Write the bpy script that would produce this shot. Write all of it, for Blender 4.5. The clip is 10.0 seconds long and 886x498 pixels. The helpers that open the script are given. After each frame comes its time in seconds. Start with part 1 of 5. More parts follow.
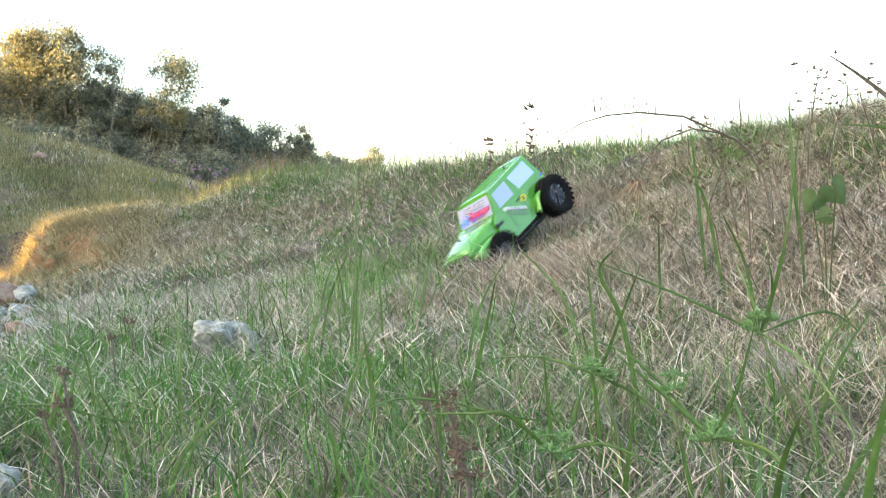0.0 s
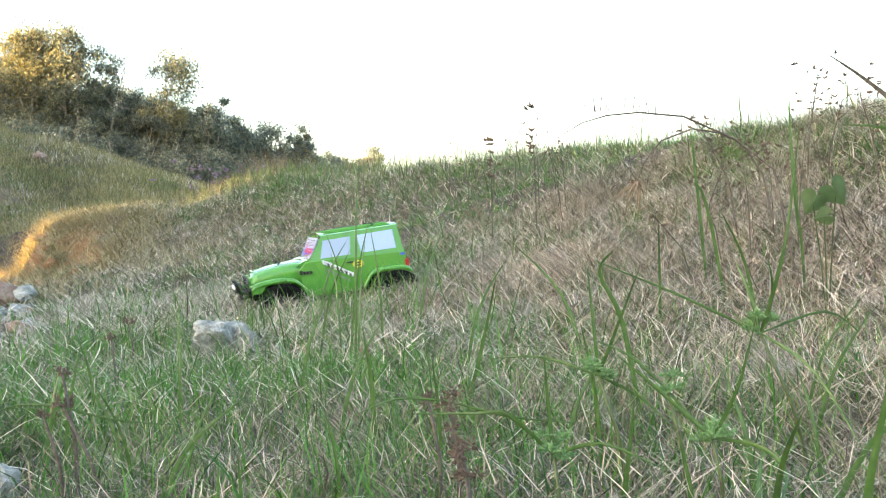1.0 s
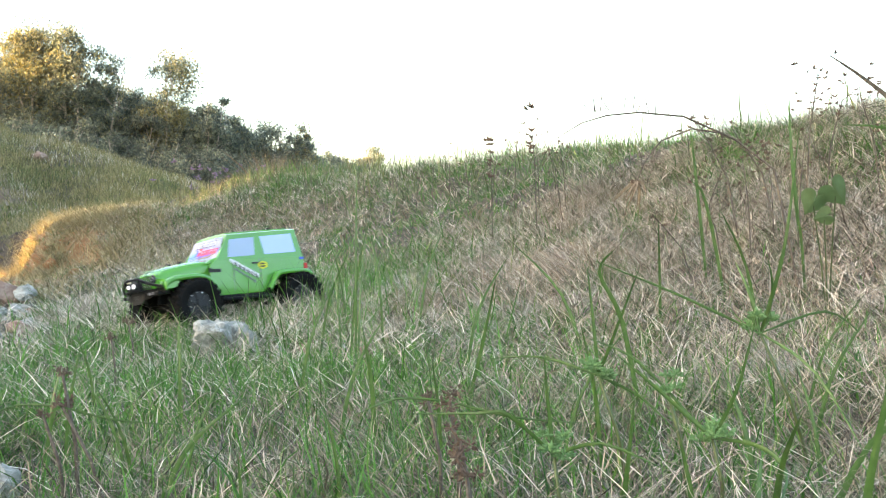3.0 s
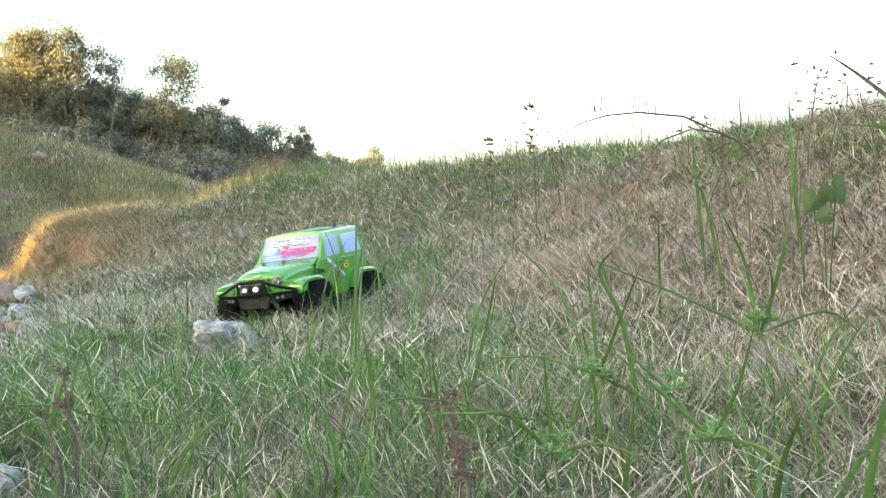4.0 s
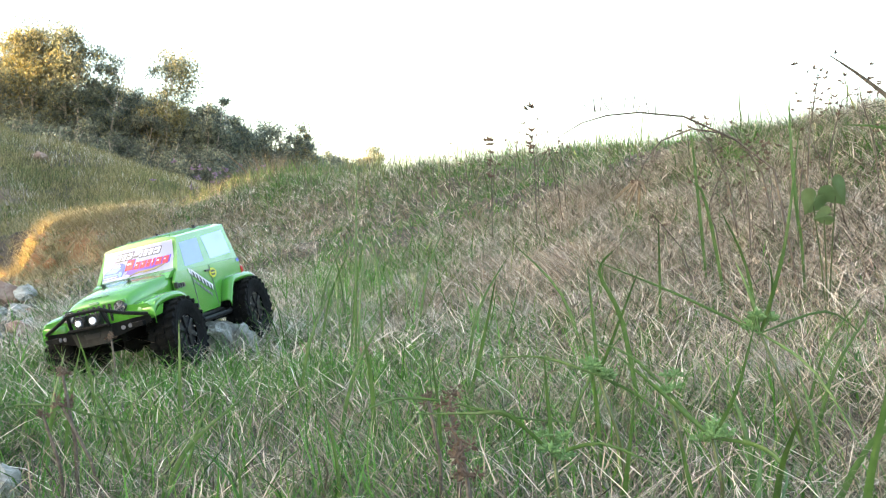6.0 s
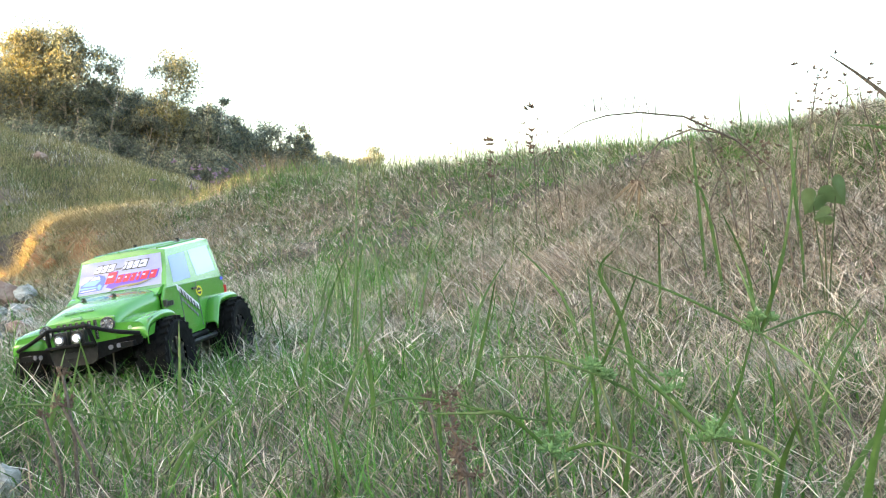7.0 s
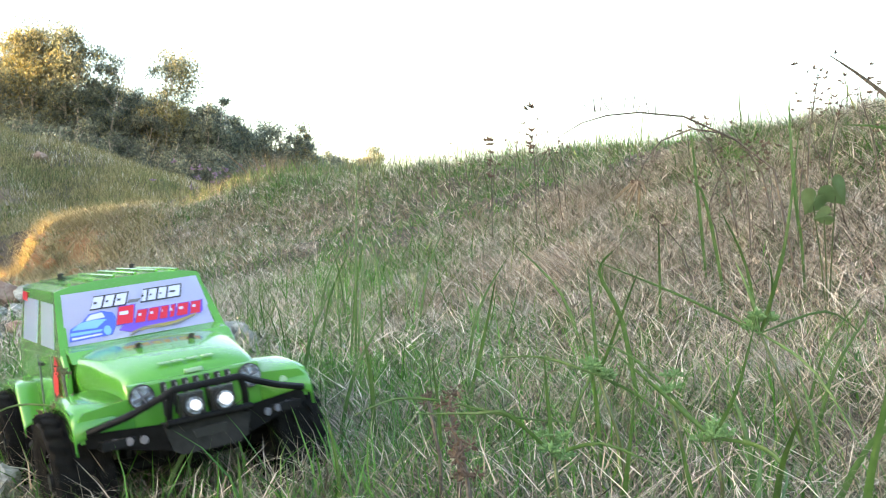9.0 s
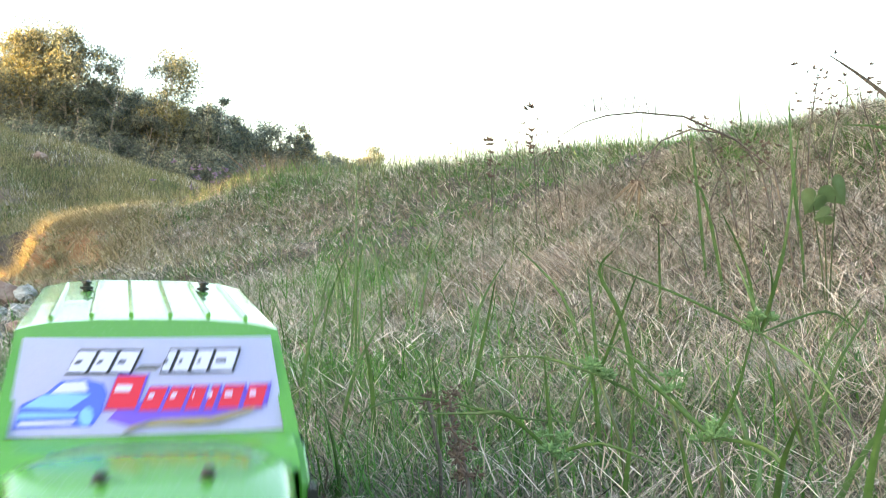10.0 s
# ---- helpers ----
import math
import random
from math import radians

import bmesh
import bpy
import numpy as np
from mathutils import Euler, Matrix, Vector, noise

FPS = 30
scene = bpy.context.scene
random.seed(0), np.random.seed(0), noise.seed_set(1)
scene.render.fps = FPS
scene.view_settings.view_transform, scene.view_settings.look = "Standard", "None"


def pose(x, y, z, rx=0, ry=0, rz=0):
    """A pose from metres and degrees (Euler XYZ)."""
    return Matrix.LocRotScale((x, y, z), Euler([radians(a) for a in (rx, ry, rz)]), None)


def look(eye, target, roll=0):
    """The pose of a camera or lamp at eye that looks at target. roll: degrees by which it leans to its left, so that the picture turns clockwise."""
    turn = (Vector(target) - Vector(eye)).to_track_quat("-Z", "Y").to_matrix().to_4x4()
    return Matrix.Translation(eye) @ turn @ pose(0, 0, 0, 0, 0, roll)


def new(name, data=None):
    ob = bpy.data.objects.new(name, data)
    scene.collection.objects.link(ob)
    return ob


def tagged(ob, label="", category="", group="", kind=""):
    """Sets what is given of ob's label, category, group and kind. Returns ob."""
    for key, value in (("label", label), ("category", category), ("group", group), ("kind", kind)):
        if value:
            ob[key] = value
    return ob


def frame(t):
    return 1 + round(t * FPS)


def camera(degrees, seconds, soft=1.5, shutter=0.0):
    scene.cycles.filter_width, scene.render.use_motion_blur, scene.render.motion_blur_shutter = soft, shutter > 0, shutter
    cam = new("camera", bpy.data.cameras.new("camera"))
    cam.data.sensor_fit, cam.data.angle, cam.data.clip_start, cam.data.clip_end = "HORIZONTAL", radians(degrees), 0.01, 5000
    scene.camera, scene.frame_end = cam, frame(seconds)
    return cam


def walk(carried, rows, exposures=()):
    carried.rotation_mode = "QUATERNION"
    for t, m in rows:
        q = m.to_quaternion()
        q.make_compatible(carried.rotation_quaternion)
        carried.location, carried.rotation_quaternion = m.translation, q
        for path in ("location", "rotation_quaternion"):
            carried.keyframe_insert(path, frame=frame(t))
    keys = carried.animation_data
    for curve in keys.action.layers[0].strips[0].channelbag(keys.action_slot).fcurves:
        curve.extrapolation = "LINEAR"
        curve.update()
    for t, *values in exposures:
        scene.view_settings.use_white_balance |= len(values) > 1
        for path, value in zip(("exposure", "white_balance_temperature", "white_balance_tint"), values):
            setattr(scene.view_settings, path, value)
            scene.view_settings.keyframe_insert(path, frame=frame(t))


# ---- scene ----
cam = camera(48, 10.0, soft=1.1, shutter=0.5)
EYE = (0.0, 0.0, 0.30)
CAM_POSE = look(EYE, (0.0, 10.0, 0.30))
walk(cam, [(0.0, CAM_POSE), (10.0, CAM_POSE)], exposures=[(0.0, 3.12, 6900, 11), (10.0, 3.12, 6900, 11)])

# ---- world and sun ----
SUN_WAY = Vector((-0.92, -0.35, 0.15)).normalized()          # towards the low evening sun
world = bpy.data.worlds.new("evening_sky")
scene.world = world
world.use_nodes = True
wn = world.node_tree.nodes
sky = wn.new("ShaderNodeTexSky")
sky.sky_type = "NISHITA"
sky.sun_disc = False
sky.sun_elevation = math.asin(SUN_WAY.z)
sky.sun_rotation = math.atan2(SUN_WAY.x, SUN_WAY.y)
sky.air_density, sky.dust_density, sky.ozone_density = 1.0, 3.0, 1.0
wn["Background"].inputs["Strength"].default_value = 0.15
world.node_tree.links.new(sky.outputs[0], wn["Background"].inputs["Color"])
sun_data = bpy.data.lights.new("sun", "SUN")
sun_data.energy, sun_data.angle, sun_data.color = 4.6, radians(0.6), (1.0, 0.69, 0.29)
sun = new("sun", sun_data)
sun.matrix_world = look((0, 0, 0), -SUN_WAY)


# ---- materials ----
def material(name, rough=0.6, metal=0.0, coat=0.0):
    m = bpy.data.materials.new(name)
    m.use_nodes = True
    b = m.node_tree.nodes["Principled BSDF"]
    b.inputs["Roughness"].default_value = rough
    b.inputs["Metallic"].default_value = metal
    b.inputs["Coat Weight"].default_value = coat
    return m, m.node_tree.nodes, m.node_tree.links, b


def ramp(nodes, stops):
    r = nodes.new("ShaderNodeValToRGB")
    e = r.color_ramp.elements
    while len(e) < len(stops):
        e.new(0.5)
    for k, (at, c) in zip(e, stops):
        k.position, k.color = at, (*c, 1)
    return r


def blade_material(name, stops, through_light=0.35, rough=0.55):
    """Leaf or straw: a colour for each blade, light that passes through it, veins along the noise."""
    m, n, l, b = material(name, rough)
    geo = n.new("ShaderNodeNewGeometry")
    r = ramp(n, stops)
    l.new(geo.outputs["Random Per Island"], r.inputs[0])
    tex = n.new("ShaderNodeTexNoise")
    tex.inputs["Scale"].default_value = 60.0
    co = n.new("ShaderNodeTexCoord")
    l.new(co.outputs["Object"], tex.inputs["Vector"])
    mix = n.new("ShaderNodeMix")
    mix.data_type, mix.blend_type = "RGBA", "MULTIPLY"
    mix.inputs[0].default_value = 0.5
    v = ramp(n, [(0.3, (0.55, 0.5, 0.42)), (0.7, (1.0, 1.0, 1.0))])
    l.new(tex.outputs["Fac"], v.inputs[0])
    l.new(r.outputs[0], mix.inputs[6])
    l.new(v.outputs[0], mix.inputs[7])
    l.new(mix.outputs[2], b.inputs["Base Color"])
    tr = n.new("ShaderNodeBsdfTranslucent")
    l.new(mix.outputs[2], tr.inputs["Color"])
    ms = n.new("ShaderNodeMixShader")
    ms.inputs[0].default_value = through_light
    l.new(b.outputs[0], ms.inputs[1])
    l.new(tr.outputs[0], ms.inputs[2])
    l.new(ms.outputs[0], n["Material Output"].inputs["Surface"])
    return m


def mottled(name, stops, scale, rough=0.85, bump=0.4, fine=4.0, metal=0.0, coat=0.0, distance=0.01):
    """Two scales of noise in colour and relief."""
    m, n, l, b = material(name, rough, metal, coat)
    co = n.new("ShaderNodeTexCoord")
    a, c = n.new("ShaderNodeTexNoise"), n.new("ShaderNodeTexNoise")
    a.inputs["Scale"].default_value, a.inputs["Detail"].default_value = scale, 6
    c.inputs["Scale"].default_value, c.inputs["Detail"].default_value = scale * fine, 4
    for t in (a, c):
        l.new(co.outputs["Object"], t.inputs["Vector"])
    add = n.new("ShaderNodeMix")
    add.inputs[0].default_value = 0.4
    l.new(a.outputs["Fac"], add.inputs[2])
    l.new(c.outputs["Fac"], add.inputs[3])
    r = ramp(n, stops)
    l.new(add.outputs[0], r.inputs[0])
    l.new(r.outputs[0], b.inputs["Base Color"])
    if bump:
        bp = n.new("ShaderNodeBump")
        bp.inputs["Strength"].default_value, bp.inputs["Distance"].default_value = bump, distance
        l.new(add.outputs[0], bp.inputs["Height"])
        l.new(bp.outputs[0], b.inputs["Normal"])
    return m


def dull_black(m):
    """Dusty black plastic and rubber throw back little of the sky."""
    m.node_tree.nodes["Principled BSDF"].inputs["Specular IOR Level"].default_value = 0.15
    return m


def plain(name, colour, rough=0.5, metal=0.0, coat=0.0):
    """A small smooth thing: its colour, with faint wear in the gloss."""
    m, n, l, b = material(name, rough, metal, coat)
    b.inputs["Base Color"].default_value = (*colour, 1)
    tex = n.new("ShaderNodeTexNoise")
    tex.inputs["Scale"].default_value = 90.0
    r = ramp(n, [(0.3, (rough * 0.75,) * 3), (0.7, (min(1, rough * 1.3),) * 3)])
    l.new(tex.outputs["Fac"], r.inputs[0])
    l.new(r.outputs[0], b.inputs["Roughness"])
    return m


M = {}
M["soil"] = mottled("soil", [(0.3, (0.03, 0.024, 0.017)), (0.5, (0.065, 0.052, 0.038)), (0.7, (0.14, 0.115, 0.085))], 9.0, 0.95, 0.6)
M["clay"] = mottled("clay", [(0.3, (0.22, 0.11, 0.05)), (0.5, (0.40, 0.22, 0.11)), (0.7, (0.55, 0.34, 0.18))], 7.0, 0.95, 0.8, 5.0, distance=0.03)
M["scar"] = mottled("bare_hill_soil", [(0.3, (0.10, 0.075, 0.055)), (0.5, (0.21, 0.165, 0.125)), (0.7, (0.34, 0.29, 0.23))], 2.5, 0.95, 0.8, 6.0, distance=0.05)
M["green"] = blade_material("green_grass", [(0.0, (0.03, 0.095, 0.016)), (0.4, (0.07, 0.23, 0.028)), (0.75, (0.12, 0.33, 0.048)), (1.0, (0.25, 0.39, 0.11))], 0.32)
M["dull"] = blade_material("dull_grass", [(0.0, (0.07, 0.11, 0.05)), (0.5, (0.16, 0.215, 0.115)), (1.0, (0.34, 0.37, 0.24))], 0.35)
M["straw"] = blade_material("straw", [(0.0, (0.07, 0.05, 0.036)), (0.35, (0.24, 0.19, 0.14)), (0.58, (0.62, 0.53, 0.42)), (0.8, (0.90, 0.82, 0.70)), (1.0, (0.95, 0.91, 0.82))], 0.17)
M["straw_near"] = blade_material("fine_straw", [(0.0, (0.035, 0.025, 0.018)), (0.38, (0.17, 0.13, 0.095)), (0.65, (0.44, 0.35, 0.26)), (1.0, (0.80, 0.71, 0.58))], 0.15)
M["dry_stem"] = blade_material("dark_dry_stem", [(0.0, (0.035, 0.03, 0.022)), (0.6, (0.10, 0.095, 0.06)), (1.0, (0.22, 0.19, 0.12))], 0.1)
M["rust"] = blade_material("rusty_straw", [(0.0, (0.26, 0.165, 0.11)), (0.5, (0.58, 0.42, 0.31)), (1.0, (0.82, 0.68, 0.54))], 0.25)
M["hill"] = blade_material("hill_grass", [(0.0, (0.10, 0.12, 0.04)), (0.45, (0.24, 0.23, 0.09)), (0.75, (0.42, 0.36, 0.18)), (1.0, (0.54, 0.45, 0.25))], 0.3)
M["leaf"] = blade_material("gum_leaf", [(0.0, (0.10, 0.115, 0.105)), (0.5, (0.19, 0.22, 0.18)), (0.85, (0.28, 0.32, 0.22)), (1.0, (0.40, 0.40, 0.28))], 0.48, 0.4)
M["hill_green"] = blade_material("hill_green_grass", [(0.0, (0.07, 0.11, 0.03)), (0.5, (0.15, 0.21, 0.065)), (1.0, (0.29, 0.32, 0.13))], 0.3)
# evening sunlight put into the colour of the upper leaves
M["leaf_sunlit"] = blade_material("sunlit_gum_leaf", [(0.0, (0.18, 0.17, 0.07)), (0.5, (0.32, 0.29, 0.13)), (1.0, (0.50, 0.42, 0.22))], 0.35, 0.5)
M["bark"] = mottled("bark", [(0.3, (0.20, 0.16, 0.13)), (0.5, (0.42, 0.36, 0.31)), (0.7, (0.60, 0.54, 0.48))], 3.0, 0.9, 0.5)
M["rock"] = mottled("pale_rock", [(0.3, (0.11, 0.115, 0.10)), (0.5, (0.31, 0.31, 0.28)), (0.7, (0.58, 0.58, 0.54))], 30.0, 0.95, 0.9, 5.0)
M["rock_red"] = mottled("red_rock", [(0.3, (0.16, 0.10, 0.08)), (0.5, (0.28, 0.19, 0.15)), (0.7, (0.42, 0.33, 0.28))], 18.0, 0.9, 0.7, 5.0)
M["seed"] = mottled("brown_seed", [(0.3, (0.05, 0.032, 0.024)), (0.7, (0.19, 0.125, 0.085))], 200.0, 0.8, 0.3)
M["sedge"] = mottled("sedge_head", [(0.3, (0.07, 0.18, 0.05)), (0.7, (0.22, 0.38, 0.15))], 240.0, 0.6, 0.4)
M["stem"] = mottled("green_stem", [(0.3, (0.045, 0.065, 0.022)), (0.7, (0.11, 0.15, 0.05))], 80.0, 0.5, 0.1)
M["dark_stem"] = mottled("dead_stem", [(0.3, (0.05, 0.04, 0.035)), (0.7, (0.17, 0.14, 0.11))], 80.0, 0.8, 0.2)
M["broad_leaf"] = blade_material("broad_leaf", [(0.0, (0.17, 0.27, 0.11)), (1.0, (0.26, 0.37, 0.18))], 0.35)
M["lilac"] = mottled("lilac_flower", [(0.3, (0.20, 0.12, 0.20)), (0.7, (0.40, 0.28, 0.42))], 30.0, 0.8, 0.1)


# ---- building blocks ----
def mesh_object(name, bm, mat, parent=None, smooth=False):
    me = bpy.data.meshes.new(name)
    bm.to_mesh(me)
    bm.free()
    if smooth:
        me.polygons.foreach_set("use_smooth", [True] * len(me.polygons))
    me.materials.append(mat)
    ob = new(name, me)
    ob.parent = parent
    return ob


def part(name, bm, mat, parent, label="", smooth=False):
    ob = mesh_object(name, bm, mat, parent, smooth)
    return tagged(ob, label)


def arrays_object(name, verts, faces, mats, parent=None, smooth=False, slots=None):
    """A mesh from arrays of triangles or quads."""
    me = bpy.data.meshes.new(name)
    k = faces.shape[1]
    me.vertices.add(len(verts))
    me.vertices.foreach_set("co", verts.astype(np.float32).ravel())
    me.loops.add(faces.size)
    me.loops.foreach_set("vertex_index", faces.astype(np.int32).ravel())
    me.polygons.add(len(faces))
    me.polygons.foreach_set("loop_start", np.arange(0, faces.size, k, dtype=np.int32))
    me.polygons.foreach_set("loop_total", np.full(len(faces), k, dtype=np.int32))
    for m in mats:
        me.materials.append(m)
    if slots is not None:
        me.polygons.foreach_set("material_index", slots.astype(np.int32))
    me.update(calc_edges=True)
    if smooth:
        me.polygons.foreach_set("use_smooth", [True] * len(me.polygons))
    ob = new(name, me)
    ob.parent = parent
    return ob


def box(bm, lo, hi, bevel=0.0):
    c = [(a + b) / 2 for a, b in zip(lo, hi)]
    d = [b - a for a, b in zip(lo, hi)]
    g = bmesh.ops.create_cube(bm, size=1.0, matrix=Matrix.Translation(c) @ Matrix.Diagonal((*d, 1)))
    if bevel:
        edges = list({e for v in g["verts"] for e in v.link_edges})
        bmesh.ops.bevel(bm, geom=edges, offset=bevel, segments=2, affect="EDGES", profile=0.7)
    return bm


def tube(bm, pts, radii, sides=8, caps=True):
    """A tapered tube along points."""
    pts = [Vector(p) for p in pts]
    if not isinstance(radii, (list, tuple)):
        radii = [radii] * len(pts)
    rings = []
    ref = Vector((0.31, 0.52, 0.79))
    for i, p in enumerate(pts):
        d = (pts[min(i + 1, len(pts) - 1)] - pts[max(i - 1, 0)]).normalized()
        a = d.cross(ref)
        if a.length < 0.1:
            a = d.cross(Vector((1, 0, 0)))
        a.normalize()
        b = d.cross(a)
        rings.append([bm.verts.new(p + radii[i] * (math.cos(q) * a + math.sin(q) * b))
                      for q in (2 * math.pi * k / sides for k in range(sides))])
    for r0, r1 in zip(rings, rings[1:]):
        for k in range(sides):
            bm.faces.new((r0[k], r0[(k + 1) % sides], r1[(k + 1) % sides], r1[k]))
    if caps:
        bm.faces.new(rings[0][::-1])
        bm.faces.new(rings[-1])
    return bm


def prism(bm, outline, along, lo, hi):
    """An outline of (a, b) pairs drawn out along an axis: 'y' gives (a, y, b), 'x' gives (x, a, b)."""
    put = (lambda a, b, c: (a, c, b)) if along == "y" else (lambda a, b, c: (c, a, b))
    v0 = [bm.verts.new(put(a, b, lo)) for a, b in outline]
    v1 = [bm.verts.new(put(a, b, hi)) for a, b in outline]
    n = len(outline)
    bm.faces.new(v0[::-1])
    bm.faces.new(v1)
    for i in range(n):
        bm.faces.new((v0[i], v0[(i + 1) % n], v1[(i + 1) % n], v1[i]))
    bmesh.ops.recalc_face_normals(bm, faces=bm.faces)
    return bm


def disc(bm, centre, axis, radius, depth, segments=20):
    q = Vector(axis).to_track_quat("Z", "Y").to_matrix().to_4x4()
    bmesh.ops.create_cone(bm, cap_ends=True, segments=segments, radius1=radius, radius2=radius, depth=depth,
                          matrix=Matrix.Translation(centre) @ q)
    return bm


# ---- the ground ----
def sp(v, w):
    """A soft ramp: 0 for v < 0, v for v > 0, rounded over w."""
    return w * np.logaddexp(0, np.asarray(v) / w)


def st(v, a, b):
    t = np.clip((np.asarray(v, dtype=float) - a) / (b - a), 0, 1)
    return t * t * (3 - 2 * t)


def ripples(x, y, size, seed):
    """Cheap smooth noise between about -1 and 1."""
    r = np.random.RandomState(seed)
    out = np.zeros_like(np.asarray(x, dtype=float))
    for k in range(6):
        a = r.uniform(0, 2 * math.pi)
        f = 2 * math.pi / size * r.uniform(0.6, 1.7)
        out = out + np.sin((np.cos(a) * x + np.sin(a) * y) * f + r.uniform(0, 6.3))
    return out / 3.0


def ground_z(x, y):
    x, y = np.asarray(x, dtype=float), np.asarray(y, dtype=float)
    s = np.clip(0.878 * x + 0.478 * y, -1.5, 9)          # up the bank
    tau = -0.478 * x + 0.878 * y                         # along the gully
    near = 1 - st(np.hypot(x, y), 26, 40)
    z = 0.03 + 0.095 * s + 0.25 * sp(s - 1.15, 0.12) - 0.42 * sp(s - 2.75, 0.22)
    far = st(tau, 6.0, 8.0)
    wav = 0.12 * ripples(x, y, 1.6, 5) + 0.12 * np.sin(tau * 1.7) + 0.10 * ripples(x, y, 0.5, 6)
    cut = st(s + wav, 0.80, 1.15)
    z = z + far * (-0.02 * (1 - cut) + 0.32 * cut * (1 - st(s, 1.4, 2.4)) + 0.13 * st(s, 1.7, 2.6) * (1 - st(tau, 9, 14)))
    z = z - 0.07 * st(tau, 2.6, 5.0) * (1 - st(s, 0.75, 1.05))
    z = z + 0.07 * st(s, 1.6, 2.6) * st(x, 0.3, 1.1)
    z = z + 0.025 * st(s, 1.9, 2.6)
    z = z + 0.014 * ripples(x, y, 0.55, 1) + 0.02 * ripples(x, y, 1.7, 2) * st(np.hypot(x, y), 2.0, 4.0)
    z = z + 0.013 * ripples(x, y, 0.30, 4) * st(s, 0.9, 1.6) * (1 - st(tau, 9, 12))
    z = z + 0.035 * ripples(x, y, 0.22, 8) * far * st(s, 0.5, 0.7) * (1 - st(s, 1.2, 1.5)) * (1 - st(tau, 10, 12))
    z = z + 0.10 * st(s, 1.8, 2.5) * st(tau, 3.3, 4.9) * (1 - st(tau, 11, 15))
    # the grassy hill across the gully
    hill = np.minimum(0.50 + 0.275 * sp(-x - 3.2, 0.9), 5.0) * st(y, 12.0, 21.5)
    hill = hill * (1 - 0.5 * st(y, 23, 32)) * st(-x, -2.0, 3.5)
    hill = hill + 0.10 * ripples(x, y, 4.5, 3) * st(y, 13, 17) * st(-x, 1.0, 4.0)
    # extra height out of view keeps the sun off the hill's face
    hill = hill + 3.0 * st(-x, 10.5, 14.0) * st(y, 11, 17) * (1 - st(y, 30, 40))
    # ridge added unseen beside the gully for shade, its saddle for a sun patch
    saddle = 1 - 0.75 * np.exp(-((y - 0.38 * (x + 12.5) - 4.40) / 0.62) ** 4)
    ridge = 3.9 * np.exp(-((x + 12.5) / 2.8) ** 2) * saddle * st(y, -30, -20) * (1 - st(y, 13, 19))
    # unseen far slope, added so that its shade covers the lower trees
    shade_rise = 17.2 * st(-x, 45, 75) * st(y, -10, 30) * (1 - st(y, 150, 260))
    flat = 1.0 + 0.3 * ripples(x, y, 40, 9)
    return near * (z + hill + ridge) + (1 - near) * flat + shade_rise


def build_ground():
    radii = np.concatenate([[0.0], np.geomspace(0.25, 30, 250), np.geomspace(31, 4500, 70)])
    na = 420
    # finer steps of bearing ahead
    w = np.linspace(-math.pi, math.pi, na, endpoint=False)
    ang = w - 0.75 * np.sin(w)
    rr, aa = np.meshgrid(radii[1:], ang, indexing="ij")
    x, y = rr * np.sin(aa), rr * np.cos(aa)
    v = np.concatenate([[[0, 0, float(ground_z(0.0, 0.0))]], np.stack([x, y, ground_z(x, y)], -1).reshape(-1, 3)])
    nr = len(radii) - 1
    i, j = np.meshgrid(np.arange(nr - 1), np.arange(na), indexing="ij")
    a = 1 + i * na + j
    b = 1 + i * na + (j + 1) % na
    f = np.stack([a, b, b + na, a + na], -1).reshape(-1, 4)
    c = v[f].mean(1)
    s = 0.878 * c[:, 0] + 0.478 * c[:, 1]
    tau = -0.478 * c[:, 0] + 0.878 * c[:, 1]
    rough = ripples(c[:, 0], c[:, 1], 0.5, 71)
    slots = (tau + 0.3 * rough > 6.3) & (tau + 0.3 * rough < 9.6) & (s > 0.45) & (s + 0.12 * rough < 1.28)
    cx, cy = c[:, 0], c[:, 1]
    scar = (cy > 13.2) & (cy < 16.6 + 0.8 * ripples(cx, cy, 1.5, 46)) & (cx + 0.405 * cy + 0.5 * ripples(cx, cy, 1.3, 44) < 0)
    slots = np.where(scar, 2, slots.astype(int))
    ob = arrays_object("ground", v, f[:, ::-1], [M["soil"], M["clay"], M["scar"]], smooth=True, slots=slots)
    tri = bmesh.new()
    tri.from_mesh(ob.data)
    tri.verts.ensure_lookup_table()
    for k in range(na):
        tri.faces.new((tri.verts[0], tri.verts[1 + k], tri.verts[1 + (k + 1) % na]))
    bmesh.ops.recalc_face_normals(tri, faces=tri.faces)
    tri.to_mesh(ob.data)
    tri.free()
    tagged(ob, "dry grassy creek bank with bare eroded clay", "ground", kind="structure")


build_ground()


M["edge"] = blade_material("golden_straw", [(0.0, (0.22, 0.19, 0.09)), (0.5, (0.42, 0.36, 0.19)), (1.0, (0.60, 0.52, 0.31))], 0.25)


